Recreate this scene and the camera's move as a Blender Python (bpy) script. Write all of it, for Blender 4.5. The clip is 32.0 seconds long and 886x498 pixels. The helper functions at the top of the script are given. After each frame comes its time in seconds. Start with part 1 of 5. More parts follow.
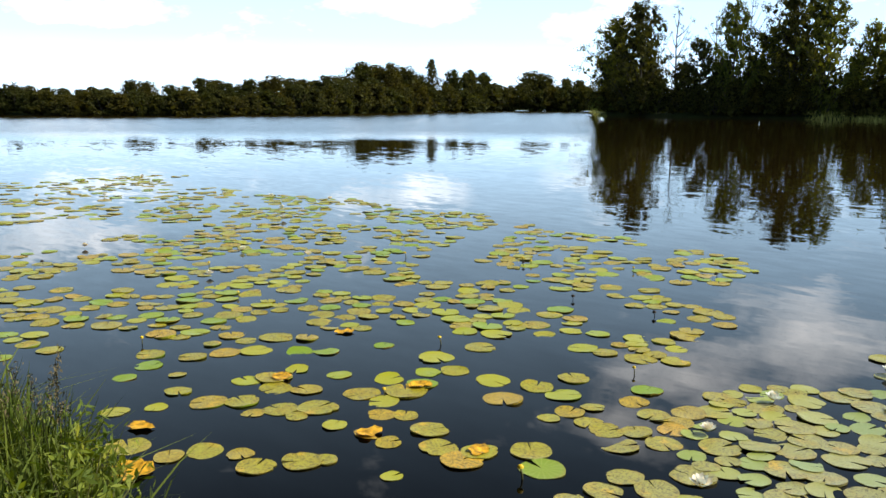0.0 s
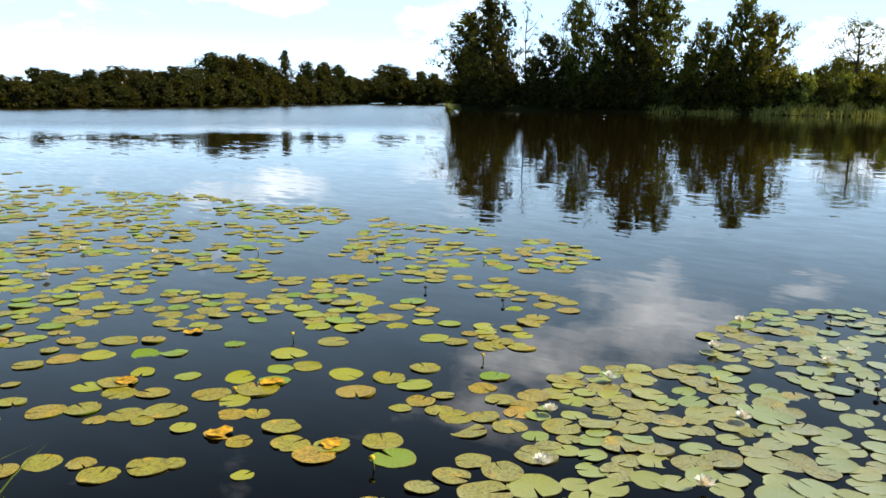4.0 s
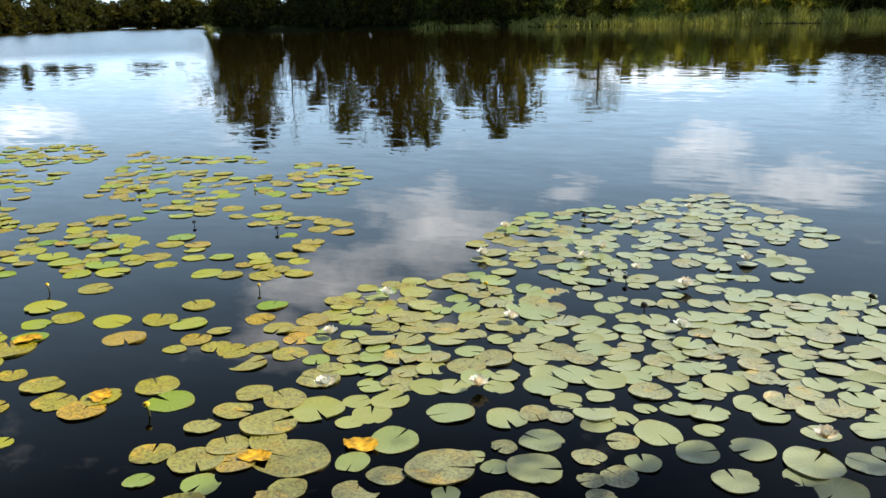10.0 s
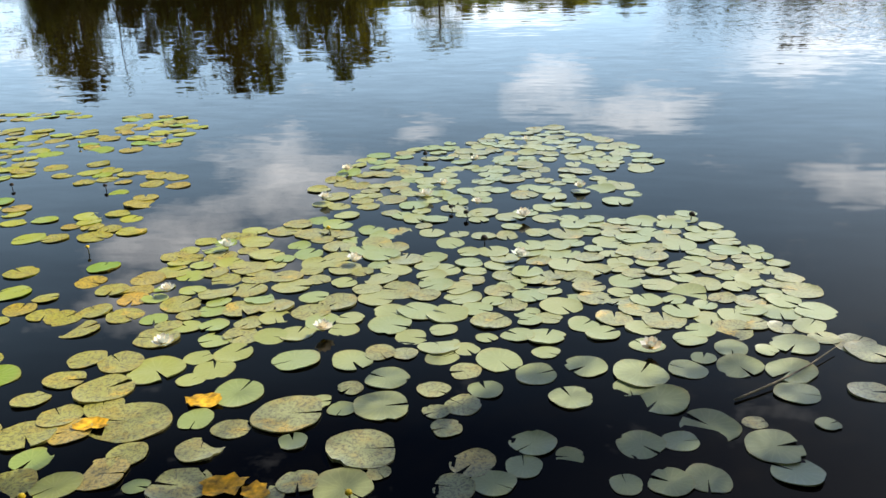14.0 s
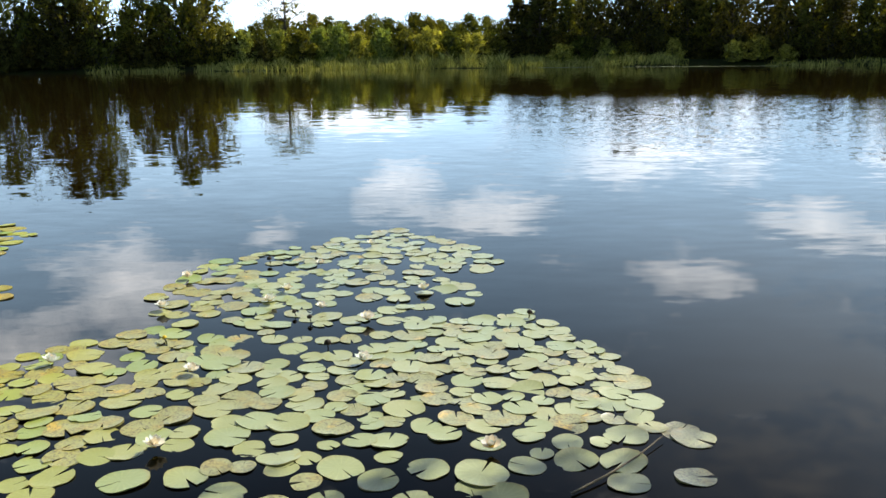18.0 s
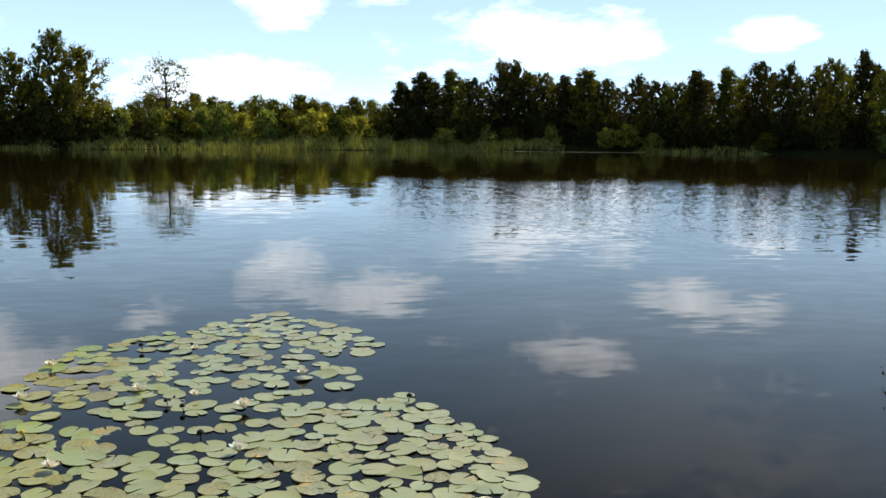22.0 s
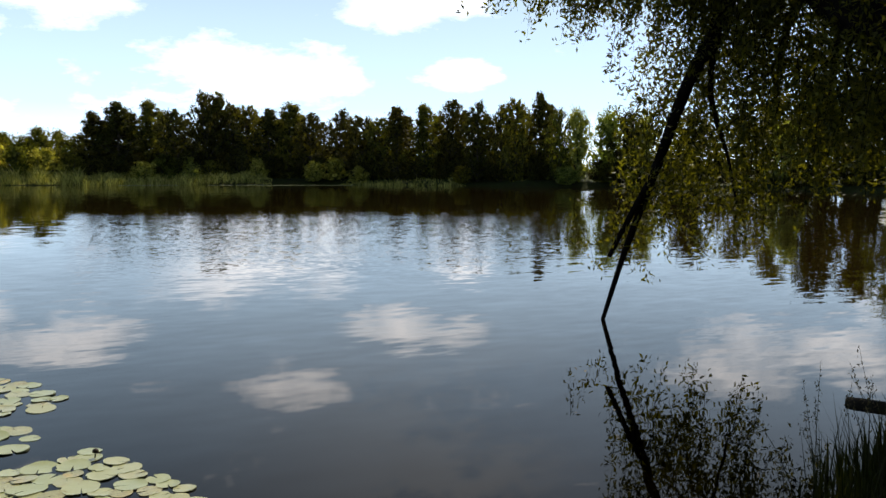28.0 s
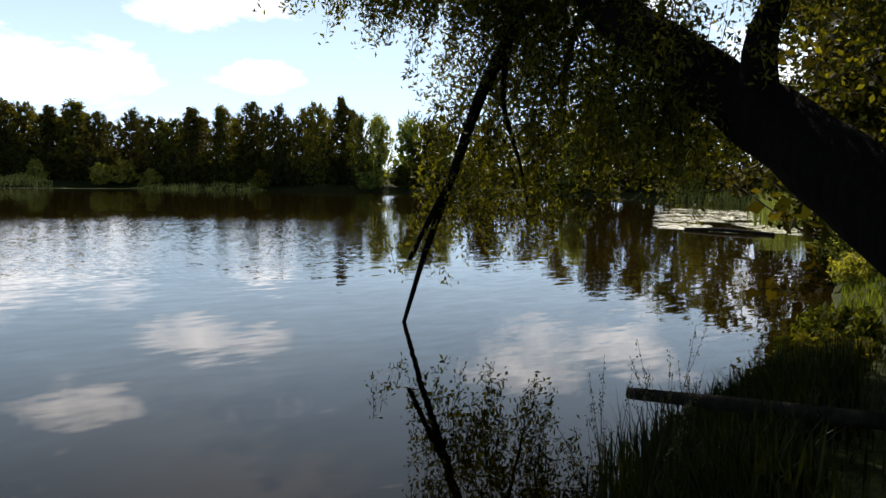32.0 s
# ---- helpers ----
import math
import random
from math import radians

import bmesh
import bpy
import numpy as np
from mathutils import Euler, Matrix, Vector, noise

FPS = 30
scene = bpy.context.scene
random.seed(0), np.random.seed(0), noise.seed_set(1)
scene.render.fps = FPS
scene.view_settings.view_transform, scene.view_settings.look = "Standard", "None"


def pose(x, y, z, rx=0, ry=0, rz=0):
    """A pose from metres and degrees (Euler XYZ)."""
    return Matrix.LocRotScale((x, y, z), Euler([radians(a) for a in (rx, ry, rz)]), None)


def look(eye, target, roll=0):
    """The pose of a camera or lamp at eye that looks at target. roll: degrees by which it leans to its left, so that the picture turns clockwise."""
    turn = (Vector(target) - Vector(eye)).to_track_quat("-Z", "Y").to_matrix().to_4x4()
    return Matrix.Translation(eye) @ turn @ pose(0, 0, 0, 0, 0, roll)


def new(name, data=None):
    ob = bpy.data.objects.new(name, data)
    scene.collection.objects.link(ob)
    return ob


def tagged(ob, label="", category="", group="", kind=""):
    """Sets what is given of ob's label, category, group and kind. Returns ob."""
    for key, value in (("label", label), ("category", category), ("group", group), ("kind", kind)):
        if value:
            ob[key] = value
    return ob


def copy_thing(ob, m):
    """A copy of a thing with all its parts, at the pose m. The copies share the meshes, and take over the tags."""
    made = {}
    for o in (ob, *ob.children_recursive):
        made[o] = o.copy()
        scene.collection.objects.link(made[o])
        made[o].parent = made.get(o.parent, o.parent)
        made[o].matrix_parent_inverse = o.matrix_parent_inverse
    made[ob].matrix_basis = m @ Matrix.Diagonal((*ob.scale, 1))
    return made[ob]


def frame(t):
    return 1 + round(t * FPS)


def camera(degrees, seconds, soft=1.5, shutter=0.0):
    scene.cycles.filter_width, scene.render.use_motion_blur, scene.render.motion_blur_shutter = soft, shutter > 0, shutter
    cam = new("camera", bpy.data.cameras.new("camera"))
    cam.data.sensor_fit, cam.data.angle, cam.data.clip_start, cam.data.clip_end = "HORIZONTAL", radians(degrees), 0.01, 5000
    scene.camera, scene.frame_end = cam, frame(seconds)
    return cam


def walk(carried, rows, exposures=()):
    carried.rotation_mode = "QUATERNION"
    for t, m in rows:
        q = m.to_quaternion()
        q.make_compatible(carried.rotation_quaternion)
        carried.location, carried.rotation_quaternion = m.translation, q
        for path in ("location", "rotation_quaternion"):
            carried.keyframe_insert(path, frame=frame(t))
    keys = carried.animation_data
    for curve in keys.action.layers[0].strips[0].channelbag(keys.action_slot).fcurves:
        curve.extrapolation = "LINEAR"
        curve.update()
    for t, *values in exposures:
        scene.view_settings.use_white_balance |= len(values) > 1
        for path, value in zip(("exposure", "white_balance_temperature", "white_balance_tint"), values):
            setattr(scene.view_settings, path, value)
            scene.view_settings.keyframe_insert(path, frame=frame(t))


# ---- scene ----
cam = camera(55.4, 32.0)
# seconds, eye x, y, z, heading (degrees to the right of +y), pitch, lean
PATH = [
    (0, -0.309, -0.062, 2.163, -46.68, -9.85, 0.44),
    (1, -0.302, -0.062, 2.172, -44.21, -9.90, 0.75),
    (2, -0.269, -0.063, 2.174, -41.82, -10.02, 0.73),
    (3, -0.242, -0.058, 2.176, -39.41, -10.14, 0.70),
    (3.5, -0.215, -0.064, 2.187, -38.24, -10.21, 0.68),
    (5.5, -0.190, -0.035, 2.186, -33.18, -10.31, 0.66),
    (6, -0.181, -0.023, 2.187, -31.93, -10.37, 0.48),
    (7, -0.179, -0.026, 2.190, -29.35, -10.55, 0.23),
    (8, -0.162, 0.001, 2.177, -26.96, -11.70, -0.42),
    (9, -0.151, 0.026, 2.169, -24.54, -13.50, -0.94),
    (10, -0.138, 0.014, 2.179, -21.97, -15.54, -1.02),
    (11, -0.122, 0.036, 2.162, -19.55, -17.47, -1.28),
    (12, -0.100, 0.054, 2.149, -17.13, -18.76, -1.52),
    (13, -0.053, 0.057, 2.164, -14.70, -19.49, -1.80),
    (13.5, -0.043, 0.059, 2.160, -13.30, -19.66, -1.91),
    (15.5, 0.022, 0.050, 2.165, -7.66, -18.78, -1.93),
    (16, 0.033, 0.045, 2.164, -6.14, -17.85, -1.62),
    (17, 0.048, 0.041, 2.180, -3.45, -15.49, -1.08),
    (18, 0.067, 0.041, 2.178, -1.53, -12.97, -0.64),
    (19, 0.059, 0.040, 2.186, -0.01, -10.65, -0.19),
    (20, 0.081, 0.016, 2.210, 1.60, -8.73, 0.09),
    (21, 0.101, -0.002, 2.216, 3.65, -7.76, 0.32),
    (22, 0.121, -0.013, 2.218, 6.34, -7.55, 0.42),
    (23, 0.155, -0.044, 2.224, 9.56, -7.41, 0.47),
    (24, 0.171, -0.070, 2.221, 12.94, -6.88, 0.30),
    (25, 0.190, -0.059, 2.220, 16.31, -6.31, 0.21),
    (25.5, 0.209, -0.048, 2.219, 17.90, -6.09, 0.15),
    (27.5, 0.247, -0.004, 2.215, 24.20, -5.41, 0.13),
    (28, 0.256, 0.015, 2.205, 25.83, -5.21, 0.22),
    (29, 0.258, 0.017, 2.206, 29.16, -4.97, 0.28),
    (30, 0.272, 0.031, 2.201, 32.54, -4.80, 0.45),
    (31, 0.296, 0.049, 2.194, 35.95, -4.77, 0.59),
    (32, 0.314, 0.058, 2.190, 39.21, -4.77, 0.78),
]


def heading(az, pitch):
    a, p = radians(az), radians(pitch)
    return Vector((math.sin(a) * math.cos(p), math.cos(a) * math.cos(p), math.sin(p)))


walk(cam, [(t, look((x, y, z), Vector((x, y, z)) + heading(az, p), r)) for t, x, y, z, az, p, r in PATH],
     [(0, 0.22, 6500, 10), (5.5, 0.10, 6500, 10), (8, 0.0, 6500, 10), (10, 0.28, 6500, 10), (13, 0.32, 6500, 10), (16, 0.40, 6500, 10), (18, 0.42, 6500, 10), (20, 0.10, 6500, 10), (22, -0.08, 6550, 10), (26, -0.05, 6900, 13), (32, 0.06, 7100, 15)])

# ---- sky, sun ----
SUN_AZ, SUN_EL = 44.0, 46.0
world = bpy.data.worlds.new("sky")
scene.world = world
world.use_nodes = True
WN, WL = world.node_tree.nodes, world.node_tree.links
WN.clear()


def wnode(kind, **values):
    n = WN.new(kind)
    for key, value in values.items():
        if key == "op":
            n.operation = value
        else:
            n.inputs[int(key[1:])].default_value = value
    return n


def wmath(op, a, b=None, c=None, clamp=False):
    n = WN.new("ShaderNodeMath")
    n.operation, n.use_clamp = op, clamp
    for i, v in enumerate((a, b, c)):
        if v is None:
            continue
        if isinstance(v, (int, float)):
            n.inputs[i].default_value = v
        else:
            WL.new(v, n.inputs[i])
    return n.outputs[0]


sky = WN.new("ShaderNodeTexSky")
sky.sky_type, sky.sun_disc = "NISHITA", False
sky.sun_elevation, sky.sun_rotation = radians(SUN_EL), radians(SUN_AZ)
sky.air_density, sky.dust_density, sky.ozone_density = 0.40, 0.10, 2.8
coord = WN.new("ShaderNodeTexCoord")
split = WN.new("ShaderNodeSeparateXYZ")
WL.new(coord.outputs["Generated"], split.inputs[0])
AZ = wmath("MULTIPLY", wmath("ARCTAN2", split.outputs[0], split.outputs[1]), 57.2958)
EL = wmath("MULTIPLY", wmath("ARCSINE", split.outputs[2]), 57.2958)
# wisps and edges of the clouds
warp = WN.new("ShaderNodeTexNoise")
warp.inputs["Scale"].default_value, warp.inputs["Detail"].default_value, warp.inputs["Roughness"].default_value = 9.0, 7.0, 0.62
flat = WN.new("ShaderNodeMapping")
flat.inputs["Scale"].default_value = (1, 1, 2.4)
WL.new(coord.outputs["Generated"], flat.inputs[0])
WL.new(flat.outputs[0], warp.inputs["Vector"])
RAG = wmath("SUBTRACT", warp.outputs["Fac"], 0.5)
# azimuth, elevation, half width, half height in degrees
CLOUDS = [
    (-69.1, 5.5, 4.4, 0.8), (-49.0, 6.2, 4.0, 0.9), (-37.4, 5.0, 2.7, 1.0),
    (-4.6, 8.6, 2.3, 0.5), (13.3, 6.3, 5.2, 1.9), (26.4, 6.4, 2.2, 0.8), (-9.9, 3.2, 6.5, 1.5),
    (1.9, 9.6, 3.0, 0.9), (24.1, 10.6, 5.2, 1.1), (-21.9, 14.6, 4.4, 2.9), (-13.8, 12.4, 1.6, 0.7),
    (-4.9, 8.9, 2.2, 1.8), (-0.6, 10.4, 4.0, 1.2), (-29.5, 17.4, 4.6, 1.7), (15.4, 14.6, 2.9, 0.8),
    (20.6, 10.6, 2.0, 0.9), (-35.0, 21.0, 3.4, 1.6), (-26.5, 19.0, 3.6, 1.4), (-72.5, 8.4, 5.0, 1.8), (48.0, 12.0, 6.0, 2.0), (60.0, 7.0, 5.0, 2.5)]
cover = None
for a, e, sa, se in CLOUDS:
    u = wmath("DIVIDE", wmath("SUBTRACT", AZ, a), sa * 1.25)
    v = wmath("DIVIDE", wmath("SUBTRACT", EL, e), se * 1.25)
    g = wmath("SUBTRACT", 1.0, wmath("ADD", wmath("MULTIPLY", u, u), wmath("MULTIPLY", v, v)))
    cover = g if cover is None else wmath("MAXIMUM", cover, g)
cover = wmath("ADD", wmath("MAXIMUM", cover, -1.0), wmath("MULTIPLY", RAG, 6.5))
body = wmath("MULTIPLY", wmath("ADD", cover, 0.30), 0.29, clamp=True)
# fair-weather clouds over the rest of the sky
broad = WN.new("ShaderNodeTexNoise")
broad.inputs["Scale"].default_value, broad.inputs["Detail"].default_value = 3.0, 6.0
WL.new(flat.outputs[0], broad.inputs["Vector"])
rest = wmath("MULTIPLY", wmath("SUBTRACT", broad.outputs["Fac"], 0.76), 3.0, clamp=True)
away = wmath("MULTIPLY", wmath("SUBTRACT", EL, 22.0), 0.1, clamp=True)
body = wmath("MAXIMUM", body, wmath("MULTIPLY", rest, away))
# thin bright veil low over the horizon
veil = wmath("MULTIPLY", wmath("POWER", wmath("SUBTRACT", 1.0, wmath("MULTIPLY", wmath("ABSOLUTE", EL), 0.031), clamp=True), 1.25), 0.80)
white = wmath("MULTIPLY", wmath("SUBTRACT", 1.0, wmath("MULTIPLY", wmath("ABSOLUTE", EL), 0.24), clamp=True), 0.25)
body = wmath("MAXIMUM", body, wmath("MULTIPLY", white, wmath("ADD", wmath("MULTIPLY", RAG, 2.0), 1.0)), clamp=True)
# pale aureole of thin cloud round the sun
toward = WN.new("ShaderNodeVectorMath")
toward.operation = "DOT_PRODUCT"
WL.new(coord.outputs["Generated"], toward.inputs[0])
toward.inputs[1].default_value = heading(SUN_AZ, SUN_EL)
glare = wmath("POWER", wmath("MULTIPLY", wmath("SUBTRACT", toward.outputs["Value"], 0.66), 2.9, clamp=True), 3.0)
body = wmath("MAXIMUM", body, wmath("MULTIPLY", glare, 0.22))
clear, cloud, haze, wout = [WN.new("ShaderNodeBackground") for _ in range(3)] + [WN.new("ShaderNodeOutputWorld")]
clear.inputs[1].default_value = 0.05
cloud.inputs[0].default_value, cloud.inputs[1].default_value = (1.0, 0.99, 0.98, 1), 2.6
haze.inputs[0].default_value, haze.inputs[1].default_value = (0.58, 0.84, 1.08, 1), 1.9
low, mix = WN.new("ShaderNodeMixShader"), WN.new("ShaderNodeMixShader")
WL.new(sky.outputs[0], clear.inputs[0])
WL.new(veil, low.inputs[0])
WL.new(clear.outputs[0], low.inputs[1])
WL.new(haze.outputs[0], low.inputs[2])
WL.new(body, mix.inputs[0])
WL.new(low.outputs[0], mix.inputs[1])
WL.new(cloud.outputs[0], mix.inputs[2])
WL.new(mix.outputs[0], wout.inputs[0])

sun = new("sun", bpy.data.lights.new("sun", "SUN"))
sun.data.energy, sun.data.angle, sun.data.color = 5.0, radians(0.53), (1.0, 0.95, 0.86)
sun.matrix_world = look(heading(SUN_AZ, SUN_EL) * 50, (0, 0, 0))


# ---- materials ----
def material(name, rough=0.6, spec=0.3):
    m = bpy.data.materials.new(name)
    m.use_nodes = True
    n = m.node_tree.nodes["Principled BSDF"]
    n.inputs["Roughness"].default_value = rough
    n.inputs["Specular IOR Level"].default_value = spec
    return m, m.node_tree.nodes, m.node_tree.links, n


def ramp(nodes, stops):
    r = nodes.new("ShaderNodeValToRGB")
    el = r.color_ramp.elements
    while len(el) < len(stops):
        el.new(0.5)
    for e, (p, c) in zip(el, stops):
        e.position, e.color = p, (*c, 1)
    return r


def noise_tex(nodes, links, scale, detail=4.0, vec=None, rough=0.5):
    n = nodes.new("ShaderNodeTexNoise")
    n.inputs["Scale"].default_value, n.inputs["Detail"].default_value, n.inputs["Roughness"].default_value = scale, detail, rough
    if vec is not None:
        links.new(vec, n.inputs["Vector"])
    return n


def mixed(nodes, links, fac, a, b, how="MIX"):
    n = nodes.new("ShaderNodeMix")
    n.data_type, n.blend_type = "RGBA", how
    for i, v in ((0, fac), (6, a), (7, b)):
        if isinstance(v, (int, float)):
            n.inputs[i].default_value = v
        elif isinstance(v, tuple):
            n.inputs[i].default_value = (*v, 1)
        else:
            links.new(v, n.inputs[i])
    return n.outputs[2]


def calc(nodes, links, op, a, b=None, clamp=False):
    n = nodes.new("ShaderNodeMath")
    n.operation, n.use_clamp = op, clamp
    for i, v in ((0, a), (1, b)):
        if v is None:
            continue
        if isinstance(v, (int, float)):
            n.inputs[i].default_value = v
        else:
            links.new(v, n.inputs[i])
    return n.outputs[0]


def leaf_material(name, dark, light, through_light, share=0.35, rough=0.55):
    """Leaves: two greens by leaf and by tree, some light through the blade."""
    m, N, L, p = material(name, rough, 0.12)
    geo, info = N.new("ShaderNodeNewGeometry"), N.new("ShaderNodeObjectInfo")
    r = ramp(N, [(0.0, dark), (0.75, light), (1.0, tuple(c * 1.25 for c in light))])
    L.new(geo.outputs["Random Per Island"], r.inputs[0])
    tint = ramp(N, [(0.0, (0.75, 0.85, 0.8)), (0.5, (1, 1, 1)), (1.0, (1.25, 1.08, 0.8))])
    L.new(info.outputs["Random"], tint.inputs[0])
    c = mixed(N, L, 1.0, r.outputs[0], tint.outputs[0], "MULTIPLY")
    L.new(c, p.inputs["Base Color"])
    tr, mx = N.new("ShaderNodeBsdfTranslucent"), N.new("ShaderNodeMixShader")
    L.new(mixed(N, L, 1.0, c, through_light, "MULTIPLY"), tr.inputs[0])
    mx.inputs[0].default_value = share
    L.new(p.outputs[0], mx.inputs[1])
    L.new(tr.outputs[0], mx.inputs[2])
    L.new(mx.outputs[0], N["Material Output"].inputs[0])
    return m


def bark_material(name, a, b):
    m, N, L, p = material(name, 0.9, 0.15)
    co = N.new("ShaderNodeTexCoord")
    mp = N.new("ShaderNodeMapping")
    mp.inputs["Scale"].default_value = (1, 1, 0.22)
    L.new(co.outputs["Object"], mp.inputs[0])
    n = noise_tex(N, L, 14, 8, mp.outputs[0], 0.65)
    r = ramp(N, [(0.3, a), (0.7, b)])
    L.new(n.outputs["Fac"], r.inputs[0])
    L.new(r.outputs[0], p.inputs["Base Color"])
    bp = N.new("ShaderNodeBump")
    bp.inputs["Strength"].default_value, bp.inputs["Distance"].default_value = 0.9, 0.04
    L.new(n.outputs["Fac"], bp.inputs["Height"])
    L.new(bp.outputs[0], p.inputs["Normal"])
    return m


def pad_material(name, source):
    """Waxy floating leaf: green to olive and rusty by leaf, with fine dark eaten spots, pale ribs and a brown rim."""
    m, N, L, p = material(name, 0.45, 0.55)
    geo = N.new("ShaderNodeNewGeometry")
    pos = geo.outputs["Position"]
    if source == "object":
        age = N.new("ShaderNodeSeparateColor")
        L.new(N.new("ShaderNodeObjectInfo").outputs["Color"], age.inputs[0])
        rnd = age.outputs[0]
    else:
        rnd = geo.outputs["Random Per Island"]
    # eastward: younger white-lily leaves, plus their glare put into colour and gloss
    sep = N.new("ShaderNodeSeparateXYZ")
    L.new(pos, sep.inputs[0])
    young_glare = calc(N, L, "MULTIPLY", calc(N, L, "ADD", sep.outputs[0], 3.6), 0.45, True)
    if source == "island":
        rnd = calc(N, L, "MULTIPLY", rnd, calc(N, L, "SUBTRACT", 0.93, calc(N, L, "MULTIPLY", young_glare, 0.45)))
    L.new(calc(N, L, "ADD", calc(N, L, "MULTIPLY", young_glare, 0.55), 0.4), p.inputs["Specular IOR Level"])
    base = ramp(N, [(0.0, (0.18, 0.29, 0.010)), (0.13, (0.26, 0.34, 0.014)), (0.26, (0.35, 0.36, 0.018)), (0.42, (0.36, 0.34, 0.017)), (0.72, (0.38, 0.33, 0.017)), (0.9, (0.44, 0.32, 0.016)), (1.0, (0.64, 0.36, 0.014))])
    L.new(rnd, base.inputs[0])
    # this pale mix stands for glare on the eastern leaves
    bloom = mixed(N, L, calc(N, L, "MULTIPLY", young_glare, 0.7), base.outputs[0], (0.31, 0.335, 0.17))
    old = calc(N, L, "MULTIPLY", calc(N, L, "SUBTRACT", rnd, 0.30), 6.0, True)
    blot = noise_tex(N, L, 7, 5, pos, 0.6)
    b = ramp(N, [(0.50, (0, 0, 0)), (0.62, (1, 1, 1))])
    L.new(blot.outputs["Fac"], b.inputs[0])
    c = mixed(N, L, calc(N, L, "MULTIPLY", calc(N, L, "MULTIPLY", b.outputs[0], old), 0.55), bloom, (0.40, 0.28, 0.04))
    gold = ramp(N, [(0.62, (0, 0, 0)), (0.68, (1, 1, 1))])
    L.new(noise_tex(N, L, 4.3, 3, pos).outputs["Fac"], gold.inputs[0])
    c = mixed(N, L, calc(N, L, "MULTIPLY", calc(N, L, "MULTIPLY", gold.outputs[0], old), 0.85), c, (0.62, 0.40, 0.02))
    fine = noise_tex(N, L, 62, 5, pos, 0.8)
    f = ramp(N, [(0.50, (0, 0, 0)), (0.56, (1, 1, 1))])
    L.new(fine.outputs["Fac"], f.inputs[0])
    eaten = calc(N, L, "MULTIPLY", f.outputs[0], calc(N, L, "ADD", calc(N, L, "MULTIPLY", old, 0.80), 0.10))
    c = mixed(N, L, eaten, c, (0.075, 0.060, 0.012))
    if source == "object":
        co = N.new("ShaderNodeTexCoord")
        sp = N.new("ShaderNodeSeparateXYZ")
        L.new(co.outputs["Object"], sp.inputs[0])
        ang = calc(N, L, "ARCTAN2", sp.outputs[1], sp.outputs[0])
        rib = calc(N, L, "POWER", calc(N, L, "ABSOLUTE", calc(N, L, "COSINE", calc(N, L, "MULTIPLY", ang, 8.5))), 26.0)
        c = mixed(N, L, calc(N, L, "MULTIPLY", rib, 0.30), c, (0.50, 0.52, 0.20))
        far = calc(N, L, "SQRT", calc(N, L, "ADD", calc(N, L, "POWER", sp.outputs[0], 2.0), calc(N, L, "POWER", sp.outputs[1], 2.0)))
        rim = calc(N, L, "MULTIPLY", calc(N, L, "SUBTRACT", far, 0.90), 8.0, True)
        c = mixed(N, L, calc(N, L, "MULTIPLY", rim, 0.45), c, (0.34, 0.27, 0.06))
    L.new(c, p.inputs["Base Color"])
    # wax coat, stronger where the eastern glare is wanted
    L.new(calc(N, L, "ADD", calc(N, L, "MULTIPLY", young_glare, 0.75), 0.08), p.inputs["Coat Weight"])
    p.inputs["Coat Roughness"].default_value = 0.34
    wet = ramp(N, [(0.35, (0.36, 0.36, 0.36)), (0.7, (0.60, 0.60, 0.60))])
    L.new(blot.outputs["Fac"], wet.inputs[0])
    L.new(wet.outputs[0], p.inputs["Roughness"])
    bp = N.new("ShaderNodeBump")
    bp.inputs["Strength"].default_value, bp.inputs["Distance"].default_value = 0.5, 0.008
    L.new(calc(N, L, "ADD", blot.outputs["Fac"], calc(N, L, "MULTIPLY", fine.outputs["Fac"], 0.15)), bp.inputs["Height"])
    L.new(bp.outputs[0], p.inputs["Normal"])
    return m


def plain(name, colour, rough=0.6, spec=0.3, vary=0.25, scale=30.0):
    m, N, L, p = material(name, rough, spec)
    geo = N.new("ShaderNodeNewGeometry")
    n = noise_tex(N, L, scale, 5, geo.outputs["Position"])
    r = ramp(N, [(0.3, tuple(c * (1 - vary) for c in colour)), (0.7, tuple(min(1, c * (1 + vary)) for c in colour))])
    L.new(n.outputs["Fac"], r.inputs[0])
    L.new(r.outputs[0], p.inputs["Base Color"])
    return m


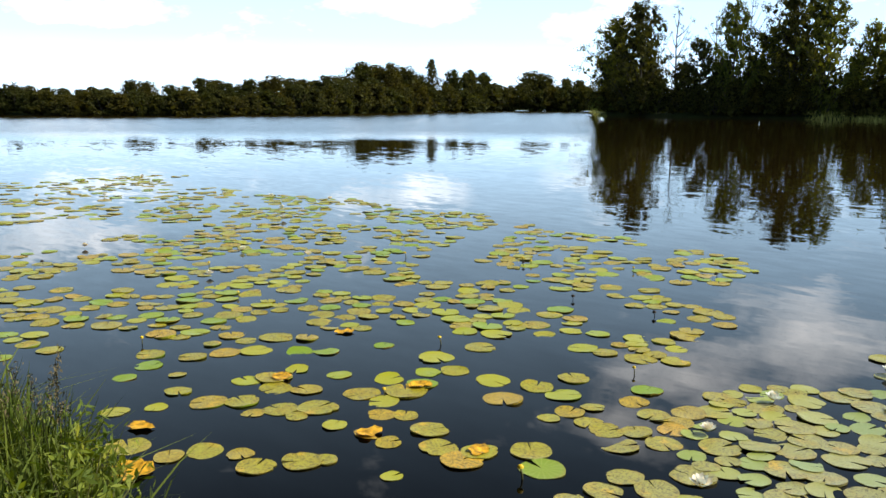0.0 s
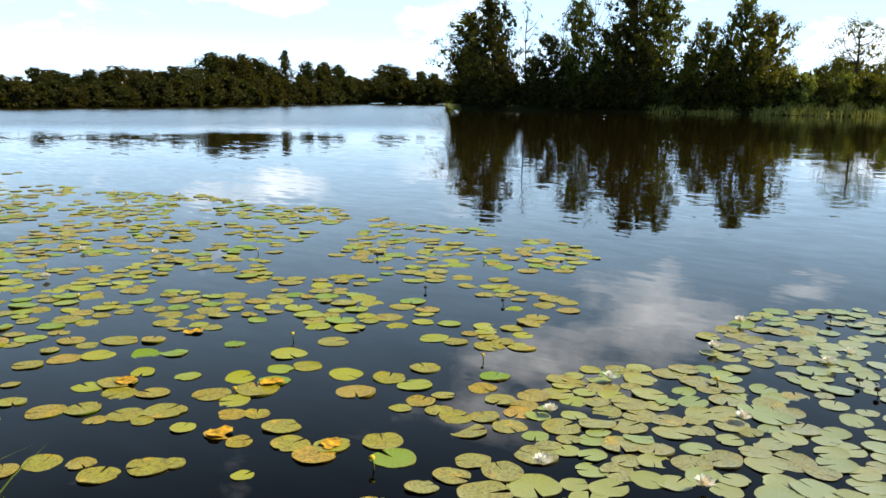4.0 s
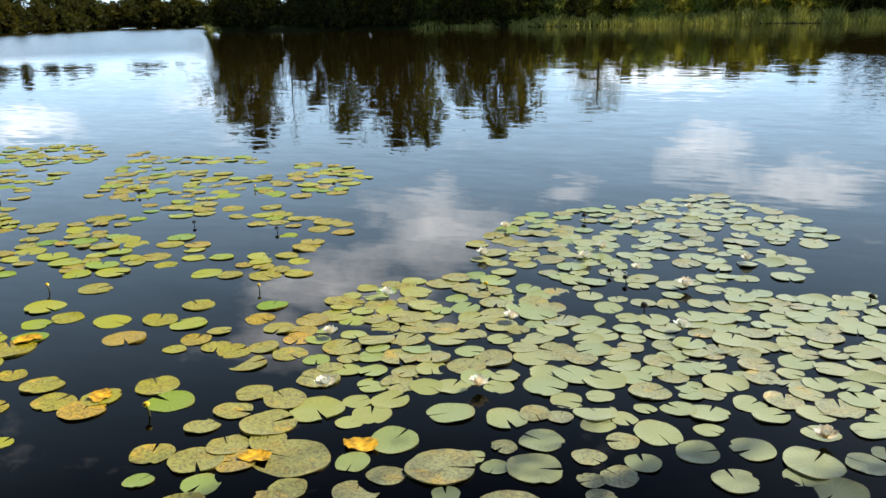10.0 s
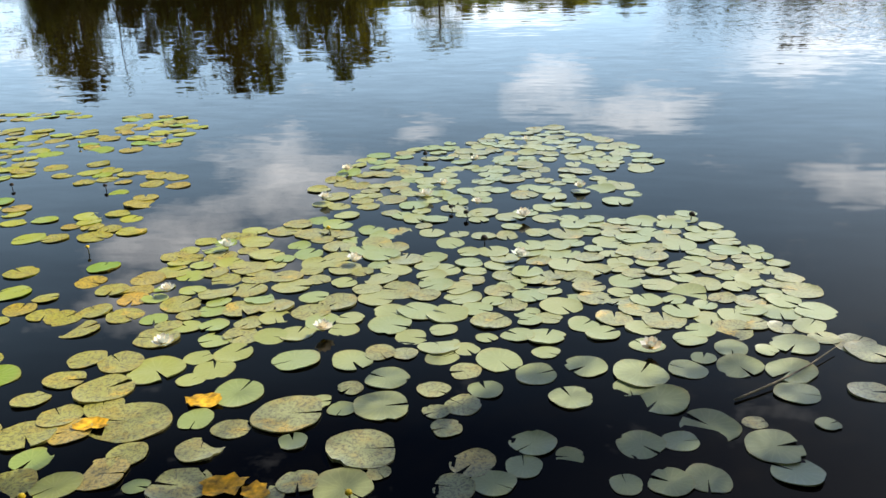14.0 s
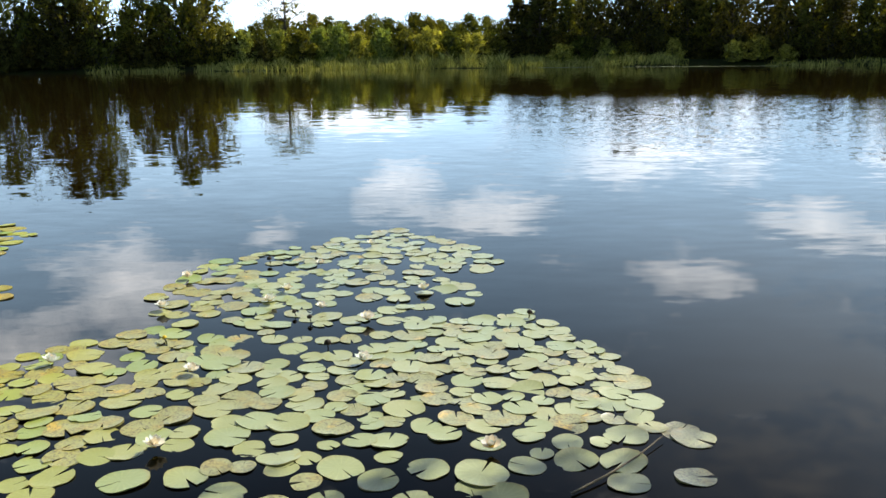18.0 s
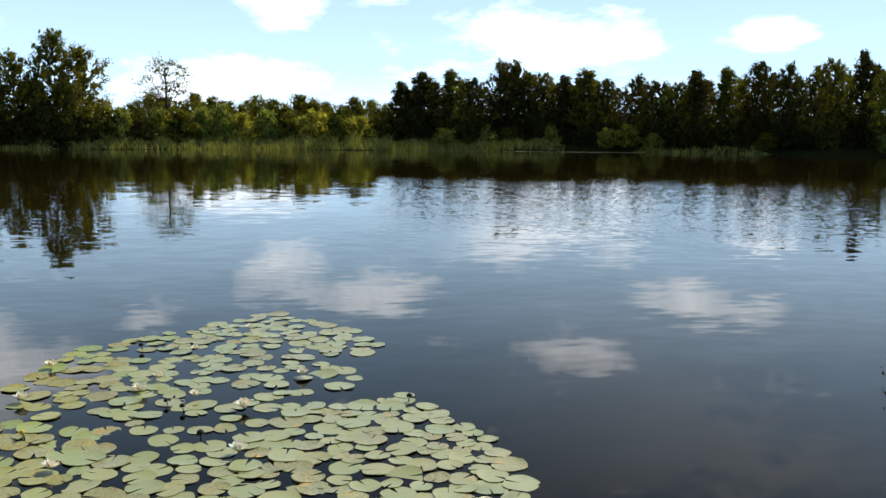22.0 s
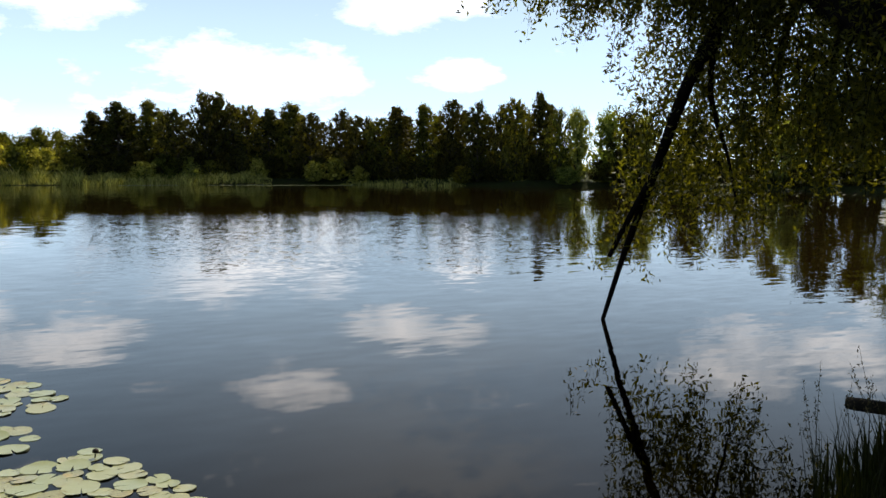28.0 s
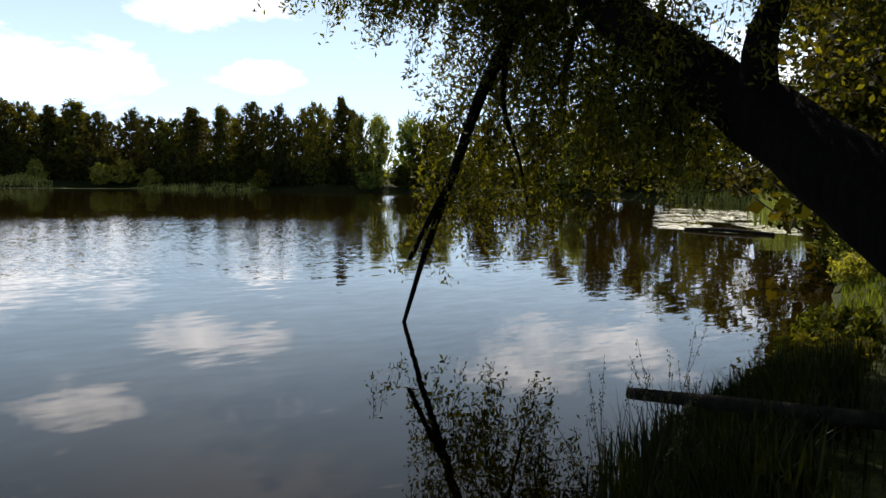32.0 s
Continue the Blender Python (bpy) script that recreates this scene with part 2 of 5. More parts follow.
def water_material():
    """Dark lake water; a light breeze roughens some stretches, the rest lies calm."""
    m, N, L, p = material("lake_water", 0.015, 0.38)
    p.inputs["IOR"].default_value = 1.333
    geo = N.new("ShaderNodeNewGeometry")
    pos = geo.outputs["Position"]
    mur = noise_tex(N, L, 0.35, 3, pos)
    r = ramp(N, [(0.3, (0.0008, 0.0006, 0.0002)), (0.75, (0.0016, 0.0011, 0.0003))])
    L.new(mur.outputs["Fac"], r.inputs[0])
    sp = N.new("ShaderNodeSeparateXYZ")
    L.new(pos, sp.inputs[0])
    x, y = sp.outputs[0], sp.outputs[1]
    dist = calc(N, L, "SQRT", calc(N, L, "ADD", calc(N, L, "MULTIPLY", x, x), calc(N, L, "MULTIPLY", y, y)))

    def step(v, a, b):
        n = N.new("ShaderNodeMapRange")
        n.interpolation_type = "SMOOTHSTEP"
        L.new(v, n.inputs[0])
        n.inputs[1].default_value, n.inputs[2].default_value = a, b
        return n.outputs[0]

    # near black by the leaves, browner open lake, paler east, fading by the willow
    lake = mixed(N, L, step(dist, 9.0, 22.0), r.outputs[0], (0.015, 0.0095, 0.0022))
    drift = calc(N, L, "ADD", calc(N, L, "SUBTRACT", x, calc(N, L, "MULTIPLY", y, 0.10)), calc(N, L, "MULTIPLY", calc(N, L, "SUBTRACT", mur.outputs["Fac"], 0.5), 0.8))
    bend = calc(N, L, "DIVIDE", x, calc(N, L, "MAXIMUM", y, 1.0))
    pale_east = calc(N, L, "MULTIPLY", calc(N, L, "MULTIPLY", step(drift, -0.6, 2.6), step(bend, 0.85, 0.55)), step(dist, 22.0, 9.0))
    L.new(mixed(N, L, pale_east, lake, (0.024, 0.020, 0.013)), p.inputs["Base Color"])
    big = noise_tex(N, L, 0.05, 2, pos)
    dd = calc(N, L, "ADD", dist, calc(N, L, "ADD", calc(N, L, "MULTIPLY", calc(N, L, "SUBTRACT", big.outputs["Fac"], 0.5), 9.0), calc(N, L, "MULTIPLY", calc(N, L, "SUBTRACT", noise_tex(N, L, 0.4, 3, pos).outputs["Fac"], 0.5), 5.0)))
    # breeze on the eastern half in mid-lake, and over the far western arm
    east = calc(N, L, "MULTIPLY", calc(N, L, "MULTIPLY", step(dd, 15.0, 27.0), step(dd, 58.0, 38.0)), calc(N, L, "MULTIPLY", step(bend, 0.02, 0.06), step(bend, 0.74, 0.60)))
    arm = calc(N, L, "MULTIPLY", step(dd, 44.0, 70.0), step(bend, -0.745, -0.765))
    wind = calc(N, L, "MAXIMUM", calc(N, L, "MULTIPLY", east, 0.5), arm)
    near = calc(N, L, "ADD", calc(N, L, "MULTIPLY", step(dist, 4.0, 16.0), 0.55), 0.45)

    def slopes(scale, detail, stretch, turn, strength):
        """Tilts of the surface over ripples of one size."""
        mp = N.new("ShaderNodeMapping")
        mp.inputs["Rotation"].default_value = (0, 0, radians(turn))
        mp.inputs["Scale"].default_value = (stretch, 1.0, 1.0)
        L.new(pos, mp.inputs[0])
        n = noise_tex(N, L, scale, detail, mp.outputs[0], 0.5)
        c = N.new("ShaderNodeVectorMath")
        c.operation = "SUBTRACT"
        L.new(n.outputs["Color"], c.inputs[0])
        c.inputs[1].default_value = (0.5, 0.5, 0.5)
        k = N.new("ShaderNodeVectorMath")
        k.operation = "SCALE"
        L.new(c.outputs[0], k.inputs[0])
        if isinstance(strength, float):
            k.inputs["Scale"].default_value = strength
        else:
            L.new(strength, k.inputs["Scale"])
        return k.outputs[0]

    def vec(op, a, b):
        n = N.new("ShaderNodeVectorMath")
        n.operation = op
        for i, v in ((0, a), (1, b)):
            if isinstance(v, tuple):
                n.inputs[i].default_value = v
            elif v is not None:
                L.new(v, n.inputs[i])
        return n.outputs[0]

    def tuple_of(v):
        n = N.new("ShaderNodeCombineXYZ")
        L.new(v, n.inputs[0])
        L.new(v, n.inputs[1])
        return n.outputs[0]

    swell = slopes(1.1, 2, 0.5, 14, calc(N, L, "MULTIPLY", near, 0.022))
    ripple = slopes(5.0, 2, 0.4, -10, calc(N, L, "MULTIPLY", near, 0.032))
    chop = slopes(40.0, 1, 0.6, 6, calc(N, L, "MULTIPLY", wind, 0.14))
    chop = vec("ADD", chop, slopes(7.5, 2, 0.9, -4, calc(N, L, "MULTIPLY", wind, 0.26)))
    # normals lean toward the near bank so breezy stretches mirror brighter sky
    bank_lean = vec("ADD", vec("MULTIPLY", tuple_of(arm), (0.050, -0.055, 0.0)), vec("MULTIPLY", tuple_of(east), (-0.006, -0.020, 0.0)))
    tilt = vec("MULTIPLY", vec("ADD", vec("ADD", vec("ADD", swell, ripple), chop), bank_lean), (1.0, 1.0, 0.0))
    L.new(vec("NORMALIZE", vec("ADD", tilt, (0.0, 0.0, 1.0)), None), p.inputs["Normal"])
    return m


def ground_material():
    m, N, L, p = material("bank_earth", 0.95, 0.1)
    geo = N.new("ShaderNodeNewGeometry")
    a = noise_tex(N, L, 0.8, 6, geo.outputs["Position"], 0.6)
    b = noise_tex(N, L, 22, 4, geo.outputs["Position"], 0.6)
    grass = ramp(N, [(0.3, (0.022, 0.03, 0.009)), (0.7, (0.055, 0.07, 0.018))])
    L.new(b.outputs["Fac"], grass.inputs[0])
    k = ramp(N, [(0.55, (0, 0, 0)), (0.7, (1, 1, 1))])
    L.new(a.outputs["Fac"], k.inputs[0])
    L.new(mixed(N, L, k.outputs[0], grass.outputs[0], (0.035, 0.028, 0.018)), p.inputs["Base Color"])
    bp = N.new("ShaderNodeBump")
    bp.inputs["Strength"].default_value, bp.inputs["Distance"].default_value = 0.6, 0.05
    L.new(b.outputs["Fac"], bp.inputs["Height"])
    L.new(bp.outputs[0], p.inputs["Normal"])
    return m


M_WATER, M_GROUND = water_material(), ground_material()
# leaf tones by light: deepest for backlit crowns, palest with sunshine put in
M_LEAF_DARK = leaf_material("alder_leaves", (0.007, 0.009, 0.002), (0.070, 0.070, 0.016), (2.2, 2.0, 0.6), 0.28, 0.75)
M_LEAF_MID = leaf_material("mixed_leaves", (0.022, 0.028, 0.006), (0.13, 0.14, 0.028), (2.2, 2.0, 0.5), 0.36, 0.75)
M_LEAF_LIGHT = leaf_material("sunlit_pale_leaves", (0.08, 0.10, 0.025), (0.34, 0.36, 0.11), (1.6, 1.6, 0.5), 0.45, 0.7)
M_WILLOW = leaf_material("willow_leaves", (0.016, 0.021, 0.006), (0.10, 0.098, 0.024), (2.8, 2.5, 0.4), 0.42)
M_REED = leaf_material("reed_blades", (0.12, 0.15, 0.035), (0.42, 0.43, 0.14), (1.2, 1.2, 0.6), 0.25)
# bank grass in two tones: shade put into the first, sun into the second
M_GRASS_SHADE = leaf_material("shaded_grass", (0.007, 0.012, 0.003), (0.026, 0.033, 0.008), (1.8, 1.7, 0.5), 0.3)
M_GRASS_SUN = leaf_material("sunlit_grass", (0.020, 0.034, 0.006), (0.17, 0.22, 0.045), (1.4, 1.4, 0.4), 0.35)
M_DARK_STALK = plain("dark_stalk", (0.03, 0.03, 0.012), 0.7)
# weed greens lightened to include the sun on the western bank
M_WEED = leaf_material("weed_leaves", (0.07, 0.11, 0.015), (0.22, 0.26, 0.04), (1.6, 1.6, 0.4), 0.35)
M_STRAW = plain("dry_straw", (0.15, 0.12, 0.055), 0.8)
M_BARK = bark_material("grey_bark", (0.035, 0.03, 0.024), (0.10, 0.085, 0.065))
# near-black willow bark: the backlit trunk's shade is put into the colour
M_WILLOW_BARK_SHADED = bark_material("shaded_willow_bark", (0.004, 0.0036, 0.0032), (0.012, 0.010, 0.009))
M_WILLOW_BARK_SHADED.node_tree.nodes["Principled BSDF"].inputs["Specular IOR Level"].default_value = 0.05
M_PAD, M_PADS = pad_material("lily_leaf", "object"), pad_material("lily_leaves_far", "island")
M_PETAL = leaf_material("white_petal", (0.86, 0.86, 0.82), (0.90, 0.89, 0.86), (1.0, 1.0, 0.95), 0.25, 0.5)
M_YELLOW = plain("yellow_bloom", (0.75, 0.52, 0.02), 0.45, 0.3, 0.12)
M_STEM = plain("green_stem", (0.10, 0.10, 0.03), 0.6)
M_POD = plain("dark_pod", (0.03, 0.022, 0.015), 0.7)
M_ROT = plain("rusty_leaf", (0.56, 0.31, 0.02), 0.6, 0.3, 0.75, 26)
M_WOOD = bark_material("weathered_wood", (0.009, 0.008, 0.007), (0.026, 0.022, 0.018))
M_TWIG = plain("pale_twig", (0.34, 0.28, 0.20), 0.8)


# ---- mesh helpers ----
def mesh_of(name, verts, faces, mat, smooth=False):
    me = bpy.data.meshes.new(name)
    me.from_pydata([tuple(map(float, v)) for v in verts] if not isinstance(verts, np.ndarray) else verts.tolist(), [], faces.tolist() if isinstance(faces, np.ndarray) else faces)
    me.materials.append(mat)
    if smooth:
        me.polygons.foreach_set("use_smooth", [True] * len(me.polygons))
    me.update()
    return me


def part(name, me, parent, label="", m=None):
    ob = new(name, me)
    ob.parent = parent
    if m is not None:
        ob.matrix_basis = m
    if label:
        ob["label"] = label
    return ob


def tube(points, radii, seg=7, wob=0.0, rng=None):
    """A tapered tube along a line of points, closed at its ends."""
    pts = [Vector(p) for p in points]
    verts, faces = [], []
    for i, p in enumerate(pts):
        d = (pts[min(i + 1, len(pts) - 1)] - pts[max(i - 1, 0)]).normalized()
        side = d.cross(Vector((0.31, 0.17, 0.94)) if abs(d.z) < 0.9 else Vector((1, 0.2, 0))).normalized()
        up = side.cross(d)
        for k in range(seg):
            a = 2 * math.pi * k / seg
            r = radii[i] * (1 + (wob * (rng.random() - 0.5) if rng else 0))
            verts.append(p + side * (math.cos(a) * r) + up * (math.sin(a) * r))
    for i in range(len(pts) - 1):
        for k in range(seg):
            k2 = (k + 1) % seg
            faces.append((i * seg + k, i * seg + k2, (i + 1) * seg + k2, (i + 1) * seg + k))
    faces.append(tuple(range(seg))[::-1])
    faces.append(tuple((len(pts) - 1) * seg + k for k in range(seg)))
    return verts, faces


def join(parts):
    verts, faces = [], []
    for v, f in parts:
        o = len(verts)
        verts.extend(v)
        faces.extend(tuple(i + o for i in q) for q in f)
    return verts, faces


def curve_points(points, n=24):
    """A smooth line through the points."""
    P = [Vector(p) for p in points]
    out = []
    for s in range(n + 1):
        t = s / n * (len(P) - 1)
        i = min(int(t), len(P) - 2)
        u = t - i
        a, b, c, d = P[max(i - 1, 0)], P[i], P[i + 1], P[min(i + 2, len(P) - 1)]
        out.append(0.5 * (2 * b + (c - a) * u + (2 * a - 5 * b + 4 * c - d) * u * u + (3 * b - a - 3 * c + d) * u ** 3))
    return out


def leaves(centres, size, aspect, rs, droop=None, spread=0.35):
    """One small pointed leaf for each centre: a folded rhombus of two triangles."""
    c = np.asarray(centres, float)
    n = len(c)
    u = rs.normal(size=(n, 3))
    if droop is not None:
        u = u * 0.55 + np.array(droop)
    u /= np.linalg.norm(u, axis=1)[:, None]
    w = np.cross(u, rs.normal(size=(n, 3)))
    w /= np.linalg.norm(w, axis=1)[:, None]
    s = size * (1 + spread * rs.uniform(-1, 1, (n, 1)))
    v = np.stack([c - u * s, c + w * s * aspect, c + u * s, c - w * s * aspect], 1).reshape(-1, 3)
    k = np.arange(n)[:, None] * 4
    return v, np.concatenate([k, k + 1, k + 2, k + 3], 1)


def ball(centre, r, n, rs, flat=0.75):
    d = rs.normal(size=(n, 3))
    d /= np.linalg.norm(d, axis=1)[:, None]
    d *= (rs.uniform(0.15, 1, (n, 1)) ** 0.5) * r
    d[:, 2] *= flat
    return np.asarray(centre) + d


# ---- land and water ----
NEAR = [(-400, 60), (-120, 14), (-40, 4.6), (-12, 2.0), (-8, 1.6), (-5.2, 1.35), (-3.2, 1.2), (0, 1.15), (2.2, 1.7), (3.6, 2.6), (4.8, 3.3), (7.0, 4.2), (9.7, 5.2), (12.5, 6.1), (18.6, 8.8), (27, 12.4), (36, 15.8), (60, 28), (120, 60), (400, 260)]
FAR = [(-180, 190), (-90, 190), (-73, 128), (-64, 128), (-54, 150), (-47, 200), (-43, 235), (-37.2, 235), (-36.4, 154), (-28, 143), (-21, 146), (-15, 140), (-6, 143), (2, 140), (13, 146), (20, 143), (27, 138), (33, 128), (37, 134), (47, 122), (56, 96), (62, 80), (70, 60), (180, 60)]


def shore_gap(x, y):
    """Metres into the lake from its nearest shore; negative on land."""
    a = math.degrees(math.atan2(x, y))
    r = math.hypot(x, y)
    near = y - np.interp(x, [p[0] for p in NEAR], [p[1] for p in NEAR])
    far = np.interp(a, [p[0] for p in FAR], [p[1] for p in FAR]) - r
    wob = 0.25 * noise.noise(Vector((x * 0.7, y * 0.7, 3.1))) if r < 60 else 2.5 * noise.noise(Vector((x * 0.05, y * 0.05, 1.7)))
    return min(near, far) + wob


def ground_z(x, y):
    s = shore_gap(x, y)
    r = math.hypot(x, y)
    rise = 0.5 if r < 40 else 0.9
    z = -s * 0.45 if s < 0 else -s * 0.30
    z = max(-1.6, min(rise, z))
    if s < 0 and r > 60:
        z += min(5.0, -s * 0.010)
    return z + (0.05 * noise.noise(Vector((x * 0.9, y * 0.9, 0))) if s < 0 else 0)


def build_ground():
    radii = [0.3 + 0.28 * i for i in range(60)] + [17.5 * 1.055 ** i for i in range(46)] + [230, 280, 360, 500, 800, 1400, 2600]
    n = 300
    verts, faces = [(0.0, 0.0, ground_z(0, 0))], []
    for r in radii:
        for k in range(n):
            a = 2 * math.pi * k / n
            x, y = r * math.sin(a), r * math.cos(a)
            verts.append((x, y, ground_z(x, y)))
    for k in range(n):
        faces.append((0, 1 + (k + 1) % n, 1 + k))
    for i in range(len(radii) - 1):
        for k in range(n):
            k2 = (k + 1) % n
            faces.append((1 + i * n + k, 1 + i * n + k2, 1 + (i + 1) * n + k2, 1 + (i + 1) * n + k))
    ob = new("ground", mesh_of("ground", verts, faces, M_GROUND, True))
    return tagged(ob, "grassy earth bank and low shores around the lake", "ground", kind="structure")


build_ground()
water = new("water", mesh_of("water", [(-420, -60, 0), (330, -60, 0), (330, 330, 0), (-420, 330, 0)], [(0, 1, 2, 3)], M_WATER))
tagged(water, "dark calm lake water with light breeze ripples", "water", kind="structure")


# ---- trees of the far shores ----
def build_tree(name, kind, seed, leaf_mat, label):
    """A tree one metre high about its foot: tapered trunk, limbs that each carry a flattened bough of small leaves over a dense core, gaps between them."""
    rng, rs = random.Random(seed), np.random.RandomState(seed)
    root = new(name)
    tagged(root, label, "tree" if kind != "bush" else "shrub")
    wood, fine, coarse = [], [], []
    # boughs, lowest and highest, small leaves on a bough, coarse inner leaves, leaf size, flatness of a bough
    boughs, low, high, count, inner, size, flat_k = {
        "alder": (66, 0.05, 0.975, 110, 14, 0.0092, 0.72), "broad": (74, 0.04, 0.97, 100, 18, 0.0095, 0.60), "dome": (52, 0.05, 0.92, 84, 12, 0.0162, 0.75),
        "bush": (30, 0.05, 0.86, 70, 12, 0.0270, 0.75), "airy": (44, 0.22, 0.97, 110, 2, 0.0085, 0.6), "bare": (22, 0.30, 0.98, 20, 0, 0.0095, 0.6)}[kind]
    lean = Vector((rng.uniform(-0.05, 0.05), rng.uniform(-0.05, 0.05), 0))
    top = 0.94 if kind not in ("bush", "dome") else 0.7
    line = curve_points([Vector((0, 0, -0.03)), Vector((0, 0, top * 0.35)) + lean * 0.4, Vector((0, 0, top * 0.7)) - lean * 0.3, Vector((0, 0, top)) + lean], 10)
    wood.append(tube(line, [0.017 * (1 - 0.9 * i / 10) + 0.0015 for i in range(11)], 6))
    if kind == "bush":
        for k in range(4):
            a = k * 1.6 + rng.random()
            wood.append(tube([Vector((0, 0, -0.02)), Vector((math.cos(a) * 0.15, math.sin(a) * 0.15, 0.3)), Vector((math.cos(a) * 0.3, math.sin(a) * 0.3, 0.6))], [0.014, 0.01, 0.004], 5))
    # some sides of the crown reach further out than others
    lobes = [(rng.uniform(0, 6.28), rng.uniform(0.1, 0.9), rng.uniform(0.12, 0.34)) for _ in range(4)]
    for j in range(boughs):
        u = ((j + rng.random()) / boughs) ** (0.88 if kind == "alder" else 1.0)
        h = low + (high - low) * u
        if kind == "alder":
            ext, r = 0.27 * (1.02 - u) ** 0.60 * min(1.0, 0.60 + u * 1.3), 0.046 + 0.056 * (1 - u)
        elif kind == "broad":
            ext, r = 0.33 * math.sqrt(max(0.05, 1 - (2 * u - 0.95) ** 2 * 0.88)), 0.085 if u < 0.6 else 0.066
        elif kind == "dome":
            ext, r = 0.34 * math.sqrt(max(0.0, 1 - u ** 2.2)), 0.115
        elif kind == "bush":
            ext, r = 0.40 * math.sqrt(max(0.0, 1 - u ** 2.0)), 0.135
        else:
            ext, r = (0.30 if kind == "airy" else 0.22) * math.sqrt(max(0.05, 1 - (2 * u - 1) ** 2)), (0.11 if kind == "airy" else 0.05)
        a = 2.4 * j + rng.uniform(-0.7, 0.7)
        ext *= rng.uniform(0.40, 1.05) * (1 + sum(k * max(0.0, math.cos(a - la)) * math.exp(-((u - lu) / 0.2) ** 2) for la, lu, k in lobes))
        r *= rng.uniform(0.6, 1.35)
        base = line[min(10, int(max(0.05, h - ext * 0.5) * 10))]
        tip = Vector((lean.x * h + math.cos(a) * ext, lean.y * h + math.sin(a) * ext, h))
        wood.append(tube([base, base.lerp(tip, 0.5) + Vector((0, 0, -0.02)), tip], [0.0065, 0.004, 0.0015], 4))
        # twigs of the bough, each with its spray of leaves
        n_tw = 9 if kind not in ("bare",) else 4
        d = rs.normal(size=(n_tw, 3)) + np.array([math.cos(a) * 0.5, math.sin(a) * 0.5, 0.35])
        d *= (r * rs.uniform(0.5, 1.0, (n_tw, 1)) / np.linalg.norm(d, axis=1)[:, None])
        d[:, 2] *= flat_k
        ends = np.array(tip) + d
        if kind in ("airy", "bare", "broad"):
            for e in ends[:5]:
                wood.append(tube([tip, Vector(e)], [0.0020, 0.0007], 3))
        pick = rs.randint(0, n_tw, count)
        along = rs.uniform(0.35, 1.08, (count, 1))
        spray = np.array(tip) + (ends[pick] - np.array(tip)) * along + rs.normal(0, r * 0.30, (count, 3)) * np.array([1, 1, 0.8])
        fine.append(spray)
        if inner:
            back = rs.uniform(0.25, 1.0, (inner, 1))
            mid = np.array(base) * (1 - back) + np.array(tip) * back
            coarse.append(mid + rs.normal(0, r * 0.33, (inner, 3)))
    c = np.concatenate(fine)
    c[:, 2] = np.abs(c[:, 2])
    v, f = leaves(c, size, 0.58, rs)
    if coarse:
        c2 = np.concatenate(coarse)
        c2[:, 2] = np.abs(c2[:, 2])
        v2, f2 = leaves(c2, size * 2.7, 0.8, rs)
        f = np.concatenate([f, f2 + len(v)])
        v = np.concatenate([v, v2])
    part("trunk", mesh_of("trunk", *join(wood), M_BARK, True), root)
    part("crown", mesh_of("crown", v, f, leaf_mat), root)
    return root


def placed(az, r, h, w, base=None):
    """A pose with the scale for a thing one metre high: heading and distance, its height and the ratio of width to height."""
    x, y = r * math.sin(radians(az)), r * math.cos(radians(az))
    z = ground_z(x, y) if base is None else base
    return Matrix.Translation((x, y, max(z, 0.05))) @ Matrix.Rotation(random.uniform(0, 6.28), 4, "Z") @ Matrix.Diagonal((h * w, h * w, h, 1))


def row(kinds, rows, near, far, group, wide=1.0, ref=150.0):
    for i, (az, h, half) in enumerate(rows):
        src = kinds[(i + i // len(kinds)) % len(kinds)]
        r = random.uniform(near, far) + float(np.interp(az, [p[0] for p in FAR], [p[1] for p in FAR]))
        unit = src["half"]
        k = r / ref
        h, half = 2.2 + (h - 2.2) * k, half * k
        if src["used"]:
            first = src["ob"].scale
            ob = copy_thing(src["ob"], placed(az, r, h, min(1.5, max(0.55, random.uniform(0.82, 1.2) * half * wide / (h * unit)))) @ Matrix.Diagonal((1 / first[0], 1 / first[1], 1 / first[2], 1)))
        else:
            ob = src["ob"]
            ob.matrix_basis = placed(az, r, h, min(1.5, max(0.55, half * wide / (h * unit))))
            src["used"] = True
        ob["group"] = group


def kinds_of(specs):
    return [dict(ob=build_tree(n, k, s, m, lab), half=h, used=False) for n, k, s, m, lab, h in specs]


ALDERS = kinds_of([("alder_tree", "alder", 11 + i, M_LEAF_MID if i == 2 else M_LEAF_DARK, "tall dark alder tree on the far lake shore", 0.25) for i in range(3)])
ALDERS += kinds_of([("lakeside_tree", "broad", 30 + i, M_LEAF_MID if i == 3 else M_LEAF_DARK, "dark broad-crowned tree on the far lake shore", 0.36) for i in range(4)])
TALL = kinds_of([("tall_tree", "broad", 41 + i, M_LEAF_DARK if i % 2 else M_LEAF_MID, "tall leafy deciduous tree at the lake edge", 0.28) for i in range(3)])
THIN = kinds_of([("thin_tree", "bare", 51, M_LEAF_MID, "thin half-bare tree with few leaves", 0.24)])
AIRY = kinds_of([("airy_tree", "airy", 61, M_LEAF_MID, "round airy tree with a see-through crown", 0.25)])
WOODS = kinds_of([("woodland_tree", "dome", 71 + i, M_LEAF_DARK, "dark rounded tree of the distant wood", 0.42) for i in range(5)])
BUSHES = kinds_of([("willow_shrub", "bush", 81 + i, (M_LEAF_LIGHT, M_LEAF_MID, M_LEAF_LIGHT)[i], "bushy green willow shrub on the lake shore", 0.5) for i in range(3)])
